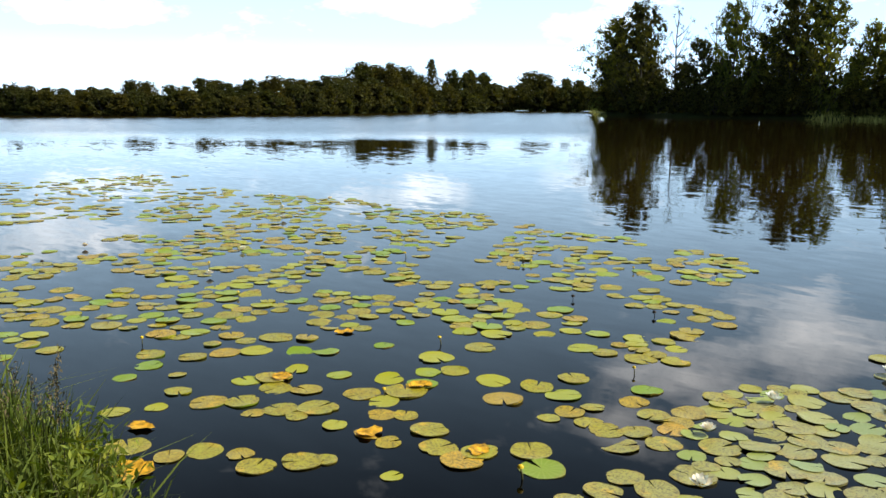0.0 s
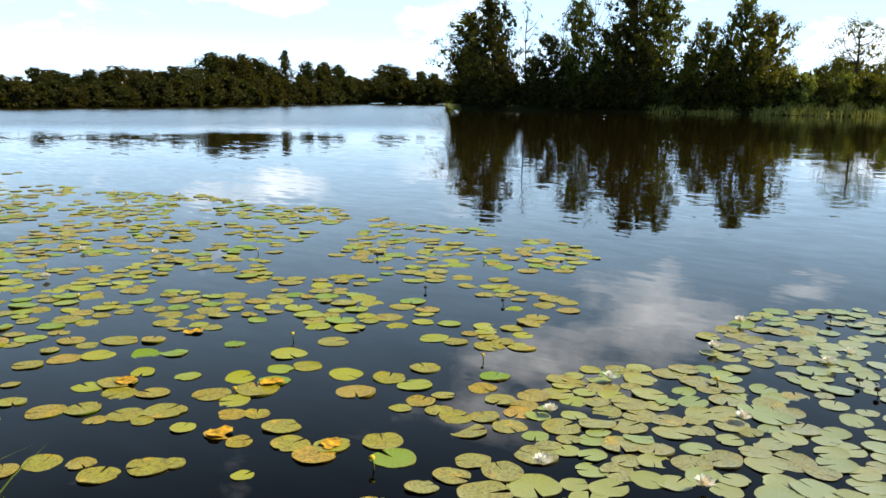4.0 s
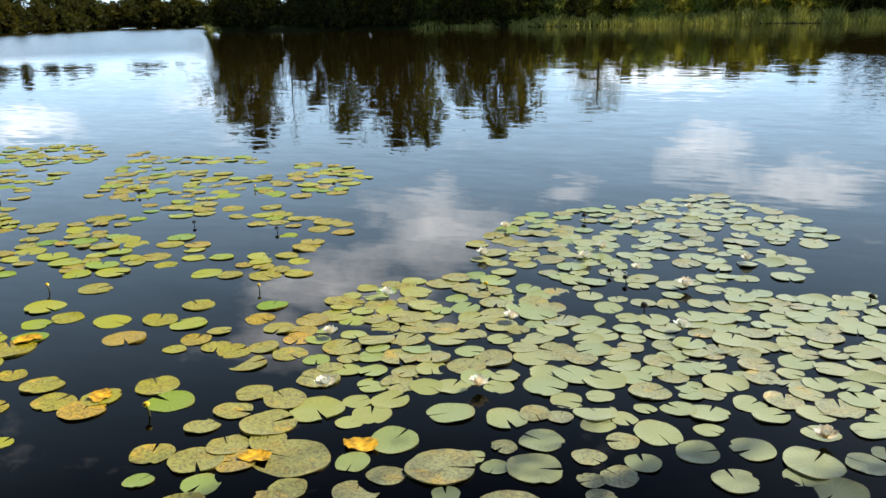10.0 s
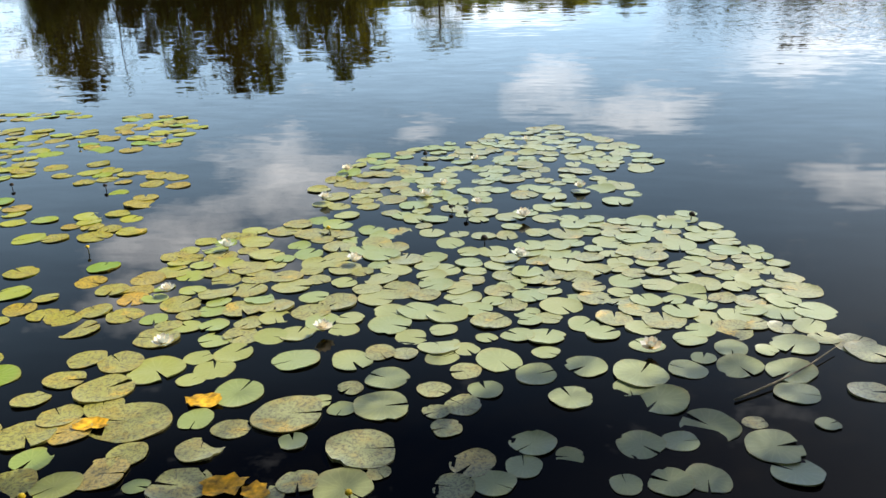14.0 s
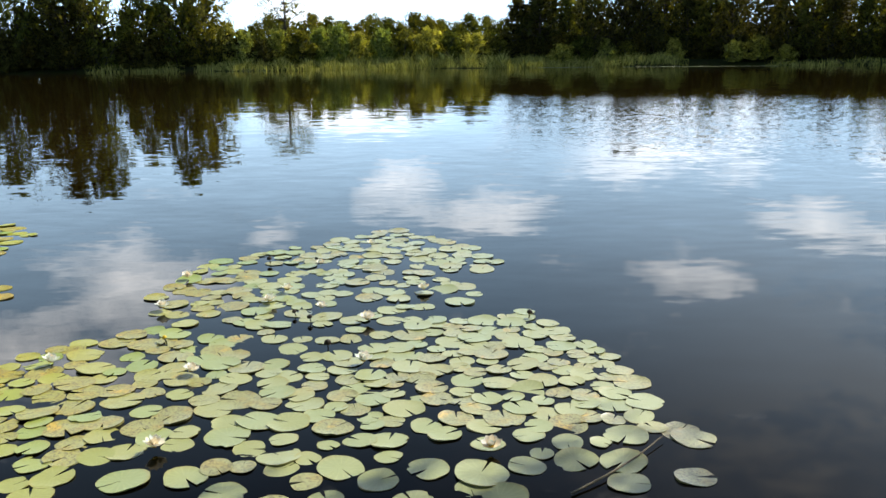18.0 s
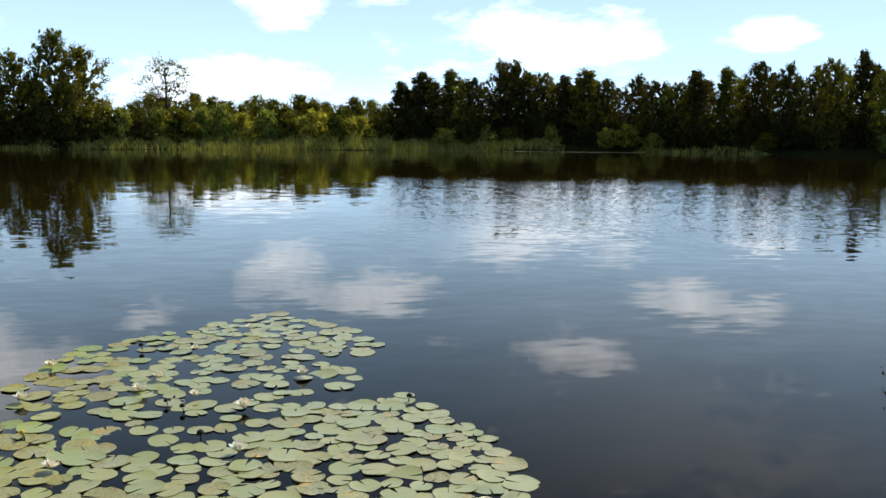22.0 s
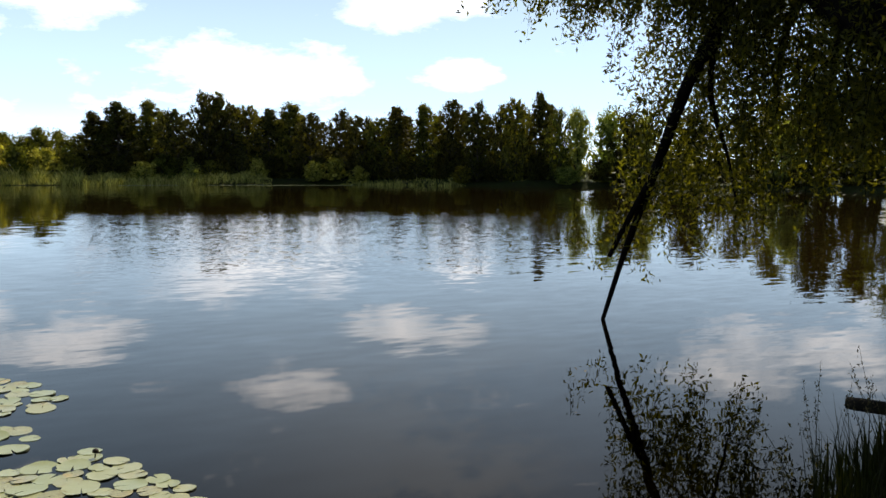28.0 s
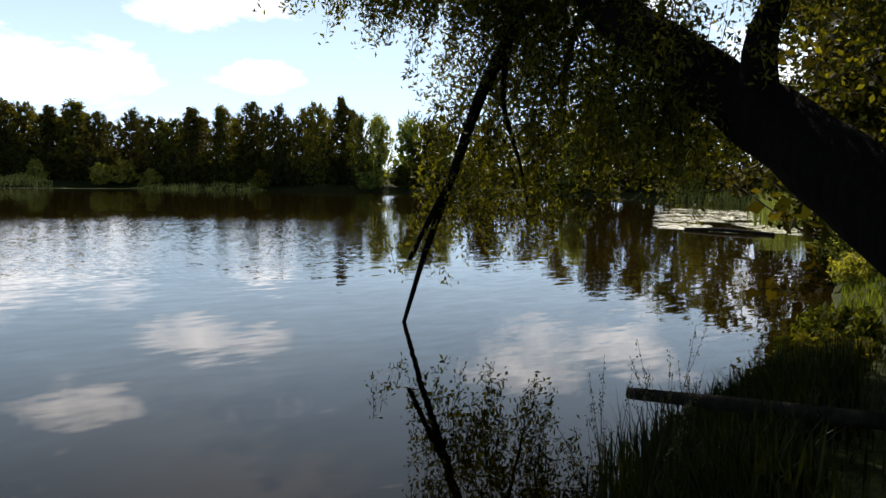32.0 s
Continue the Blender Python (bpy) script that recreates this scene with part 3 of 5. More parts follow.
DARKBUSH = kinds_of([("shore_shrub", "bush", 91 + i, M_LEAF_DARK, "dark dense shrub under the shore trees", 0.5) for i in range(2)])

WEST = [(-74.5, 5.0, 6), (-72.5, 5.2, 6), (-70.7, 4.8, 6), (-69.1, 5.2, 6), (-66.8, 7.2, 6), (-64.4, 6.0, 6), (-62.5, 8.0, 8), (-60.9, 6.8, 7), (-59.5, 8.0, 7), (-58.0, 9.0, 7), (-56.2, 8.4, 7), (-54.4, 9.3, 6), (-52.2, 13.3, 8), (-50.5, 13.1, 7), (-49.2, 10.8, 4), (-46.2, 11.7, 4), (-45.0, 11.7, 5), (-43.3, 7.9, 4), (-41.0, 11.4, 5.6), (-38.7, 9.8, 3.5), (-37.2, 7.6, 5)]
WEST = [(a, h - 1.2, w) for a, h, w in WEST]
row(WOODS, WEST, 5, 9, "wood on the western shore", 1.0, 240)
row(WOODS, [(a + 0.9, h * 0.93, w) for a, h, w in WEST], 8, 14, "wood on the western shore", 1.0, 240)
row(ALDERS[:1], [(-47.6, 12.9, 2.9)], 4, 6, "wood on the western shore", 1.0, 240)
row(TALL, [(-35.3, 14.6, 3.6), (-33.9, 17.2, 3.7), (-28.2, 17.0, 2.7), (-24.7, 18.8, 3.4), (-22.9, 18.2, 3.6), (-20.3, 13.4, 2.6), (-18.2, 16.8, 3.4), (-16.5, 14.4, 3.6), (-30.2, 11.5, 2.6), (-26.0, 13.0, 3.0)], 2, 7, "tall trees on the point", 1.1, 140)
row(WOODS[1:4], [(-35.6, 9.5, 3.4), (-33.4, 8.6, 3.2), (-31.2, 8.0, 3.0), (-29.0, 8.4, 3.2), (-27.0, 8.8, 3.0), (-25.2, 9.6, 3.0), (-23.4, 9.0, 3.0), (-21.2, 9.4, 3.0), (-19.2, 9.8, 3.2), (-17.2, 9.4, 3.2)], 5, 10, "low trees on the point", 1.0, 140)
row(THIN, [(-31.8, 16.6, 2.2), (-27.4, 18.0, 2.4), (-29.4, 15.0, 2.0)], 3, 7, "tall trees on the point", 1.0, 140)
row(AIRY, [(-11.6, 13.8, 4.0)], 8, 9, "trees behind the reed bank")
OLIVE = kinds_of([("rounded_tree", "dome", 65 + i, M_LEAF_MID, "rounded green tree behind the reed bank", 0.42) for i in range(3)])
row(OLIVE, [(-13.6 + 0.95 * i, 6.8 + 1.9 * ((i * 5) % 7) / 6, 3.0) for i in range(18)], 14, 34, "trees behind the reed bank", 1.0)
EAST = [(3.5, 10.8, 3.0), (5.0, 12.7, 2.8), (6.9, 13.0, 2.5), (8.3, 11.7, 2.5), (10.2, 14.6, 2.2), (11.3, 14.5, 2.8), (12.9, 12.6, 2.5), (14.3, 12.1, 2.2), (15.6, 13.1, 2.5), (17.0, 11.5, 2.2), (19.0, 12.0, 2.5), (20.5, 11.2, 2.2), (21.6, 10.8, 2.5), (22.8, 12.6, 2.4), (24.6, 13.1, 2.4), (26.5, 14.0, 2.5), (28.2, 13.4, 2.2), (29.8, 13.0, 2.2), (30.8, 14.2, 2.0), (32.4, 15.0, 1.9)]
row(ALDERS, EAST, 3, 9, "alder row on the eastern shore", 1.5)
row(ALDERS, [(a + 0.7, h * 0.86, w) for a, h, w in EAST], 10, 16, "alder row on the eastern shore", 1.5)
# the sun on these crowns is put into their pale leaf colour
SUNLIT = kinds_of([("rounded_tree", "dome", 77 + i, M_LEAF_LIGHT, "rounded olive-green tree in a sunlit leaf tone", 0.42) for i in range(2)])
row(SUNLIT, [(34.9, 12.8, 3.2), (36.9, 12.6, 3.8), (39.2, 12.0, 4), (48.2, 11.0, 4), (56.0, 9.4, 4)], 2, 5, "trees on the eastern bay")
row(TALL[:1] + WOODS[1:2], [(33.7, 12.2, 2.4), (38.3, 12.0, 4), (42.0, 11.6, 4), (45.0, 11.0, 4), (47.3, 13.6, 4), (49.8, 16.4, 5), (52.2, 15.6, 5), (54.6, 18.0, 5), (57.5, 17.5, 5), (60.5, 18.0, 5), (63.4, 14.0, 4), (66.0, 14.0, 4), (69.0, 13.0, 4)], 3, 8, "trees on the eastern bay")
# trees on the near eastern bank
for az, r, h, w in ((65.8, 29, 9.5, 1.1), (68.5, 23, 9.0, 1.1), (72.5, 20, 8.5, 1.1), (67.0, 38, 12.0, 1.1)):
    src = TALL[(int(r) % 2)]
    first = src["ob"].scale
    copy_thing(src["ob"], placed(az, r, h, w) @ Matrix.Diagonal((1 / first[0], 1 / first[1], 1 / first[2], 1)))["group"] = "trees on the near eastern bank"
# unseen trees behind the standing place, added to cut sky light on the bank
for x, y, h in ((-14, -8, 12), (-9, -10.5, 13), (-4.5, -9, 12), (1.5, -10.5, 14), (6.5, -8.5, 12), (11, -8, 13), (15.5, -5.5, 12)):
    src = TALL[int(h) % 2]
    first = src["ob"].scale
    copy_thing(src["ob"], placed(math.degrees(math.atan2(x, y)), math.hypot(x, y), h, 0.95) @ Matrix.Diagonal((1 / first[0], 1 / first[1], 1 / first[2], 1)))["group"] = "wood on the near bank"
# shrubs along the shores
row(BUSHES, [(-14.4, 6.2, 2.6), (-13.3, 5.0, 2.4), (-12.2, 6.4, 2.6), (-10.8, 6.0, 2.8), (-9.4, 6.6, 3.0), (-8.2, 7.2, 2.6), (-6.9, 5.6, 2.6), (-5.4, 6.4, 2.8), (-3.9, 5.8, 3.2), (-2.3, 6.4, 3.4), (-0.8, 5.4, 3.4), (0.8, 5.2, 3.2), (2.2, 4.6, 2.8), (-36.0, 4.0, 2.6), (-33.2, 4.2, 2.4), (-21.6, 6.0, 2.4), (-15.3, 7.5, 2.8)], 2, 6, "shrubs on the shore")
row(BUSHES, [(6.4, 3.8, 2.2), (7.8, 4.4, 2.6), (9.2, 4.0, 2.4), (10.6, 3.4, 2.0), (13.6, 3.8, 2.0), (17.2, 3.6, 2.2), (18.6, 4.0, 2.2), (20.2, 3.2, 2.0), (27.2, 3.0, 2.0), (34.2, 3.0, 2.2), (36.6, 3.2, 2.4)], 1, 3, "shrubs on the shore")
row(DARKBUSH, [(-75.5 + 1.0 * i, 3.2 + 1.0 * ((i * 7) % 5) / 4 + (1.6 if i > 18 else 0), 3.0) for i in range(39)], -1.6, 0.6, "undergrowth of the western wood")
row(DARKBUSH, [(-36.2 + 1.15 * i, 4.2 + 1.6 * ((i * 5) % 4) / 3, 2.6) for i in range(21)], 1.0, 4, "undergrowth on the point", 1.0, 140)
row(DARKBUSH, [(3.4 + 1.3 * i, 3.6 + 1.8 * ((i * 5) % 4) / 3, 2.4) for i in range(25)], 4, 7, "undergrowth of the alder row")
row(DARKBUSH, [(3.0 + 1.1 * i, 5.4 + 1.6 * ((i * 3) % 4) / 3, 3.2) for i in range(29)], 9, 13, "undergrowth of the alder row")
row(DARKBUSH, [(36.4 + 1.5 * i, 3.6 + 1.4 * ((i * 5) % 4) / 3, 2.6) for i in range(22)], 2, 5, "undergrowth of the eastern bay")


def reed_belt(name, spans, label):
    """Reeds in a belt along the far water line."""
    rs = np.random.RandomState(5)
    vs, fs = [], []
    for a0, a1, tall, depth, per in spans:
        n = int((a1 - a0) * per)
        for a in rs.uniform(a0, a1, n):
            r = float(np.interp(a, [p[0] for p in FAR], [p[1] for p in FAR])) + rs.uniform(-1.5, depth)
            x, y = r * math.sin(radians(a)), r * math.cos(radians(a))
            edge = min(1.0, (a - a0) * 0.9 + 0.15, (a1 - a) * 0.9 + 0.15)
            h = tall * edge * rs.uniform(0.45, 1.1) * (0.75 + 0.5 * noise.noise(Vector((a * 1.3, 0, 0))) + 0.3 * noise.noise(Vector((a * 5.0, 2, 0))))
            z = max(0.0, min(0.9, ground_z(x, y)))
            w, t = rs.uniform(0.03, 0.08), rs.uniform(0, math.pi)
            dx, dy = math.cos(t) * w, math.sin(t) * w
            lx, ly = rs.normal(0, 0.30, 2) * h
            o = len(vs)
            vs += [(x - dx, y - dy, z), (x + dx, y + dy, z), (x + lx * 0.5 + dx * 0.8, y + ly * 0.5 + dy * 0.8, z + h * 0.62), (x + lx, y + ly, z + h)]
            fs += [(o, o + 1, o + 2, o + 3)]
    return tagged(new(name, mesh_of(name, vs, fs, M_REED)), label, "reeds", kind="stuff")


reed_belt("shore_reeds", [(-17.5, 3.6, 1.5, 5, 420), (2.6, 14.5, 1.6, 5, 420), (-5.0, 3.4, 2.3, 9, 260), (19, 27.5, 0.8, 2, 120), (-24, -18, 1.0, 3, 160), (-40, -36, 1.2, 3, 150), (54, 66, 1.6, 3, 120)], "green reed belt along the far water line")


# ---- the old willow over the water ----
def build_willow():
    rng, rs = random.Random(7), np.random.RandomState(7)
    root = new("willow_tree")
    root.location = (7.3, 0.8, 0.4)
    tagged(root, "old leaning willow with thick dark trunk over the water", "tree")
    back = Matrix.Translation((-7.3, -0.8, -0.4))

    def limb(name, pts, r0, r1, n=22, seg=12, wob=0.12):
        line = curve_points(pts, n)
        radii = [r0 + (r1 - r0) * (i / n) ** (1.5 if name == "trunk" else 0.8) for i in range(n + 1)]
        part(name, mesh_of(name, *tube(line, radii, seg, wob, rng), M_WILLOW_BARK_SHADED, True), root, m=back)
        return line

    trunk = limb("trunk", [(7.30, 0.8, 0.05), (7.65, 1.64, 0.60), (7.94, 2.48, 1.26), (8.22, 3.44, 1.98), (8.57, 4.56, 2.66), (8.79, 5.74, 3.37), (8.83, 7.02, 4.21), (8.87, 8.04, 5.05), (8.74, 9.02, 5.60)], 0.50, 0.18, 34, 18, 0.14)
    low = limb("limb", [(8.87, 7.9, 4.95), (8.72, 8.62, 4.68), (8.60, 8.88, 4.07), (8.48, 9.26, 3.38), (8.40, 9.59, 2.58), (8.28, 9.89, 1.74), (8.10, 10.12, 0.88), (7.90, 10.31, -0.08)], 0.15, 0.03, 24, 9)
    low2 = limb("limb", [(8.65, 8.75, 4.5), (8.78, 9.11, 3.40), (9.26, 9.22, 2.43), (9.50, 9.26, 1.75)], 0.065, 0.012, 14, 7)
    limb("limb", [(8.36, 9.62, 2.35), (8.05, 9.94, 1.49), (7.89, 10.13, 0.97)], 0.055, 0.035, 8, 7)
    up = limb("limb", [(8.55, 4.9, 2.75), (8.74, 5.06, 3.66), (8.90, 4.98, 4.15), (9.22, 5.03, 4.93), (9.4, 4.8, 6.6)], 0.22, 0.10, 14, 9)
    crown1 = limb("limb", [(8.87, 8.3, 5.2), (8.71, 9.45, 5.60), (8.06, 10.5, 5.45), (7.26, 11.28, 5.04)], 0.13, 0.02, 14, 7)
    # hangs out of view, set so its shadow reaches the floating leaves
    crown2 = limb("limb", [(8.87, 8.0, 5.05), (7.4, 8.2, 6.5), (5.9, 7.9, 7.2), (4.5, 7.4, 7.3), (3.2, 6.9, 7.3)], 0.09, 0.02, 18, 7)
    crown3 = limb("limb", [(8.85, 7.3, 4.5), (9.21, 8.11, 4.3), (9.70, 8.76, 3.70), (10.1, 9.22, 3.0)], 0.10, 0.02, 14, 7)
    crown3b = limb("limb", [(8.83, 6.9, 4.15), (9.26, 7.44, 3.80), (9.53, 7.74, 3.2), (9.9, 7.93, 2.7)], 0.10, 0.02, 14, 7)
    crown4 = limb("limb", [(8.8, 6.0, 3.6), (9.02, 6.44, 3.3), (9.23, 6.49, 2.9), (9.56, 6.38, 2.6)], 0.10, 0.02, 14, 7)
    # crowns 5, 6 and 8-11 are unseen, added to shade bank and trunk
    shade_crown5 = limb("limb", [(7.7, 1.8, 0.8), (7.2, 1.6, 3.2), (6.2, 1.9, 5.4), (4.9, 2.4, 6.4)], 0.2, 0.02, 14, 7)
    shade_crown6 = limb("limb", [(9.38, 4.85, 6.3), (8.0, 4.6, 6.9), (6.6, 4.4, 7.1), (5.0, 3.9, 7.0)], 0.06, 0.02, 14, 7)
    crown7 = limb("limb", [(9.25, 5.0, 5.2), (9.9, 4.7, 5.9), (10.9, 4.4, 6.1), (12.2, 4.6, 5.6)], 0.09, 0.02, 14, 7)
    shade_crown8 = limb("limb", [(7.8, 2.1, 1.0), (8.8, 1.6, 3.6), (9.8, 1.6, 5.6), (11.2, 2.4, 6.4)], 0.18, 0.02, 14, 7)
    shade_crown9 = limb("limb", [(8.8, 6.6, 3.95), (8.1, 7.0, 5.6), (7.1, 6.6, 6.3), (5.8, 6.2, 6.5)], 0.08, 0.02, 14, 7)
    shade_crown10 = limb("limb", [(9.4, 4.8, 6.5), (9.2, 5.6, 7.0), (8.6, 6.6, 7.2), (7.6, 7.6, 7.2)], 0.07, 0.02, 14, 7)
    shade_crown11 = limb("limb", [(8.87, 8.0, 5.05), (9.8, 8.2, 6.5), (10.8, 8.0, 7.2), (12.2, 7.9, 7.4), (13.6, 8.0, 7.0)], 0.07, 0.02, 18, 7)
    # hanging switches with their leaves
    hang, centres = [], []

    def switches(line, n, length, lo=0.15, spread=0.5, per=26, stop=0.35, away=0.0, taper=0.0):
        for _ in range(n):
            f = rng.uniform(lo, 1.0) * (len(line) - 1)
            p = line[int(f)] + Vector((rng.gauss(0, spread), rng.gauss(0, spread), rng.gauss(0.05, spread * 0.4))) + Vector((0.62, 0.78, 0)) * away
            ln = length * rng.uniform(0.45, 1.15) * (1 - taper * f / (len(line) - 1))
            ln = min(ln, p.z - stop * rng.uniform(0.8, 2.5))
            if ln < 0.25:
                continue
            out = Vector((rng.gauss(0, 0.26), rng.gauss(0, 0.26), 0))
            pts = [p, p + out * 0.6 + Vector((0, 0, -ln * 0.35)), p + out + Vector((0, 0, -ln))]
            hang.append(tube(pts, [0.006, 0.004, 0.0015], 3))
            k = int(per * ln / 0.9) + 4
            t = rs.uniform(0.0, 1, k)[:, None]
            c = np.array(pts[0]) * (1 - t) ** 2 + 2 * np.array(pts[1]) * t * (1 - t) + np.array(pts[2]) * t * t
            centres.append(c + rs.normal(0, 0.075, (k, 3)))

    switches(low, 190, 1.0, 0.0, 0.5, 62, 0.7, 0.6)
    switches(low2, 100, 0.9, 0.0, 0.5, 75, 0.45, 0.4)
    switches(crown1, 560, 1.9, 0.0, 0.55, 62, 2.7, 0.0, 0.72)
    switches(crown2, 2600, 0.8, 0.15, 0.75, 110, 5.9)
    switches(shade_crown11, 1300, 1.0, 0.1, 1.1, 80, 5.4)
    switches(crown3, 80, 1.3, 0.0, 0.6, 66, 0.5)
    switches(crown3b, 75, 1.2, 0.0, 0.55, 66, 1.0)
    switches(crown4, 110, 1.0, 0.0, 0.5, 66, 1.3)
    switches(shade_crown5, 300, 0.9, 0.4, 0.7, 36, 3.9)
    switches(shade_crown6, 700, 0.9, 0.2, 0.8, 70, 4.8)
    switches(shade_crown10, 900, 0.9, 0.1, 0.9, 70, 4.9)
    switches(shade_crown9, 1000, 0.9, 0.35, 0.8, 80, 5.2)
    switches(crown7, 480, 1.2, 0.0, 0.8, 60, 4.0)
    switches(shade_crown8, 330, 1.2, 0.35, 0.8, 36, 3.6)
    switches(up, 200, 1.3, 0.45, 0.6, 40, 3.6)
    switches(trunk[16:], 230, 1.5, 0.0, 0.55, 60, 2.4)
    sprays = tagged(part("hanging_spray", mesh_of("hanging_spray", *join(hang), M_WILLOW_BARK_SHADED), root, m=back), kind="stuff")
    v, f = leaves(np.concatenate(centres), 0.046, 0.34, rs, (0, 0, -0.32))
    tagged(part("foliage", mesh_of("foliage", v, f, M_WILLOW), sprays, "narrow grey-green hanging leaves"), kind="stuff")
    return root


build_willow()


# ---- floating leaves ----
def pad_mesh(seed, mat, n=28):
    """A round floating leaf of radius one with its open notch, a wavy margin that turns up here and there, and a thin edge."""
    rng = random.Random(seed)
    slit = rng.choice((0.03, 0.05, 0.08, 0.12, 0.18))
    ph = [rng.uniform(0, 6.28) for _ in range(4)]
    curl, side = (rng.uniform(0.03, 0.09), rng.uniform(0, 6.28)) if seed % 2 else (0.0, 0.0)
    nib = rng.randrange(3, n - 3)
    jag = [rng.uniform(-0.018, 0.012) for _ in range(n + 1)]
    verts, faces = [(0.0, 0.0, 0.006)], []
    for ring, rr in enumerate((0.45, 0.82, 1.0, 1.0, 0.99)):
        for k in range(n + 1):
            a = slit + (2 * math.pi - 2 * slit) * k / n
            edge = 1 + 0.045 * math.sin(2 * a + ph[0]) + 0.026 * math.sin(5 * a + ph[1]) + jag[k]
            if k == nib and seed % 3 == 0 and ring > 1:
                edge *= 0.86
            # rounded lobes beside the notch
            edge *= 1 - 0.20 * math.exp(-(min(k, n - k) * 6.0 / n / 0.5) ** 2)
            z = (0.004, 0.006, 0.015, 0.014, -0.03)[ring] + (0.007 * math.sin(4 * a + ph[2]) + 0.005 * math.sin(9 * a + ph[3]) if ring in (2, 3) else 0)
            z += (curl * max(0.0, math.cos(a - side)) ** 3 * (rr ** 3) if ring < 4 else 0)
            verts.append((math.cos(a) * rr * edge * 1.06, math.sin(a) * rr * edge * 0.96, z))
    for k in range(n):
        faces.append((0, 1 + k, 2 + k))
        for ring in (0, 1, 3):
            o = 1 + ring * (n + 1)
            faces.append((o + k, o + n + 1 + k, o + n + 2 + k, o + k + 1))
    return mesh_of("lily_pad", verts, faces, mat, True)


PAD_MESHES = [pad_mesh(i, M_PAD) for i in range(12)]
SMALL_PADS = [pad_mesh(i, M_PAD, 10) for i in range(12)]
# single leaves by the standing place: place, radius and age (0 fresh green, 0.6 speckled, 1 rusty)
NEAR_PADS_1 = [(-3.58, 3.80, 0.137, 0.62), (-3.36, 3.64, 0.140, 0.06), (-2.98, 3.45, 0.098, 0.62), (-2.92, 3.67, 0.114, 0.62), (-2.96, 3.91, 0.113, 0.62), (-2.64, 3.61, 0.161, 0.62), (-2.74, 3.91, 0.136, 0.62), (-2.70, 4.23, 0.142, 0.62), (-2.48, 3.84, 0.164, 0.24), (-2.31, 4.02, 0.086, 0.24), (-2.33, 4.25, 0.107, 0.16), (-2.16, 3.90, 0.116, 0.24), (-2.13, 4.10, 0.116, 0.24), (-1.91, 3.67, 0.139, 0.06), (-2.23, 3.77, 0.079, 0.24), (-1.75, 4.06, 0.136, 0.06), (-1.60, 4.49, 0.093, 0.24), (-1.42, 4.09, 0.122, 0.16), (-1.18, 3.93, 0.123, 0.16), (-1.34, 3.79, 0.071, 0.62), (-1.29, 4.21, 0.095, 0.62), (-1.15, 4.23, 0.079, 0.62), (-1.16, 4.44, 0.099, 0.24), (-1.00, 4.56, 0.087, 0.24)]
NEAR_PADS_2 = [(-0.98, 4.36, 0.129, 0.24), (-0.93, 4.21, 0.094, 0.24), (-0.81, 4.32, 0.079, 0.24), (-0.72, 4.48, 0.065, 0.16), (-0.61, 4.21, 0.136, 0.16), (-0.55, 4.55, 0.099, 0.16), (-0.38, 4.55, 0.115, 0.16), (-0.36, 4.34, 0.079, 0.16), (-0.78, 4.06, 0.091, 0.62), (-0.64, 3.88, 0.094, 0.16), (-0.90, 3.84, 0.087, 0.62), (-0.39, 4.08, 0.117, 0.16), (-0.14, 4.20, 0.120, 0.16), (-0.05, 4.63, 0.103, 0.16), (0.15, 4.16, 0.153, 0.16), (0.19, 4.51, 0.098, 0.16), (0.43, 4.62, 0.100, 0.16), (0.39, 4.24, 0.106, 0.16), (0.49, 4.39, 0.072, 0.16), (0.69, 4.77, 0.129, 0.62), (0.65, 4.52, 0.099, 0.16), (0.67, 4.30, 0.126, 0.16), (0.84, 4.52, 0.066, 0.16), (1.00, 4.61, 0.132, 0.16)]
NEAR_PADS_3 = [(0.92, 4.28, 0.135, 0.16), (1.13, 4.88, 0.098, 0.16), (0.92, 4.05, 0.114, 0.16), (-0.20, 3.86, 0.115, 0.16), (0.09, 4.00, 0.089, 0.16), (0.23, 3.89, 0.152, 0.16), (-2.72, 3.32, 0.117, 0.62), (-2.55, 3.44, 0.109, 0.62), (-3.04, 3.11, 0.116, 0.62), (-2.77, 3.12, 0.144, 0.62), (-2.59, 3.19, 0.120, 0.97), (-2.34, 3.32, 0.201, 0.62), (-2.01, 3.38, 0.094, 0.06), (-1.79, 3.33, 0.096, 0.62), (-1.56, 3.50, 0.185, 0.62), (-1.45, 3.64, 0.065, 0.24), (-1.32, 3.58, 0.071, 0.06), (-1.46, 3.27, 0.074, 0.06), (-1.12, 3.64, 0.149, 0.24), (-0.77, 3.48, 0.081, 0.62), (-0.73, 3.71, 0.099, 0.62), (-0.85, 3.62, 0.070, 0.62), (-1.87, 3.15, 0.117, 0.62), (-2.61, 2.94, 0.102, 0.06)]
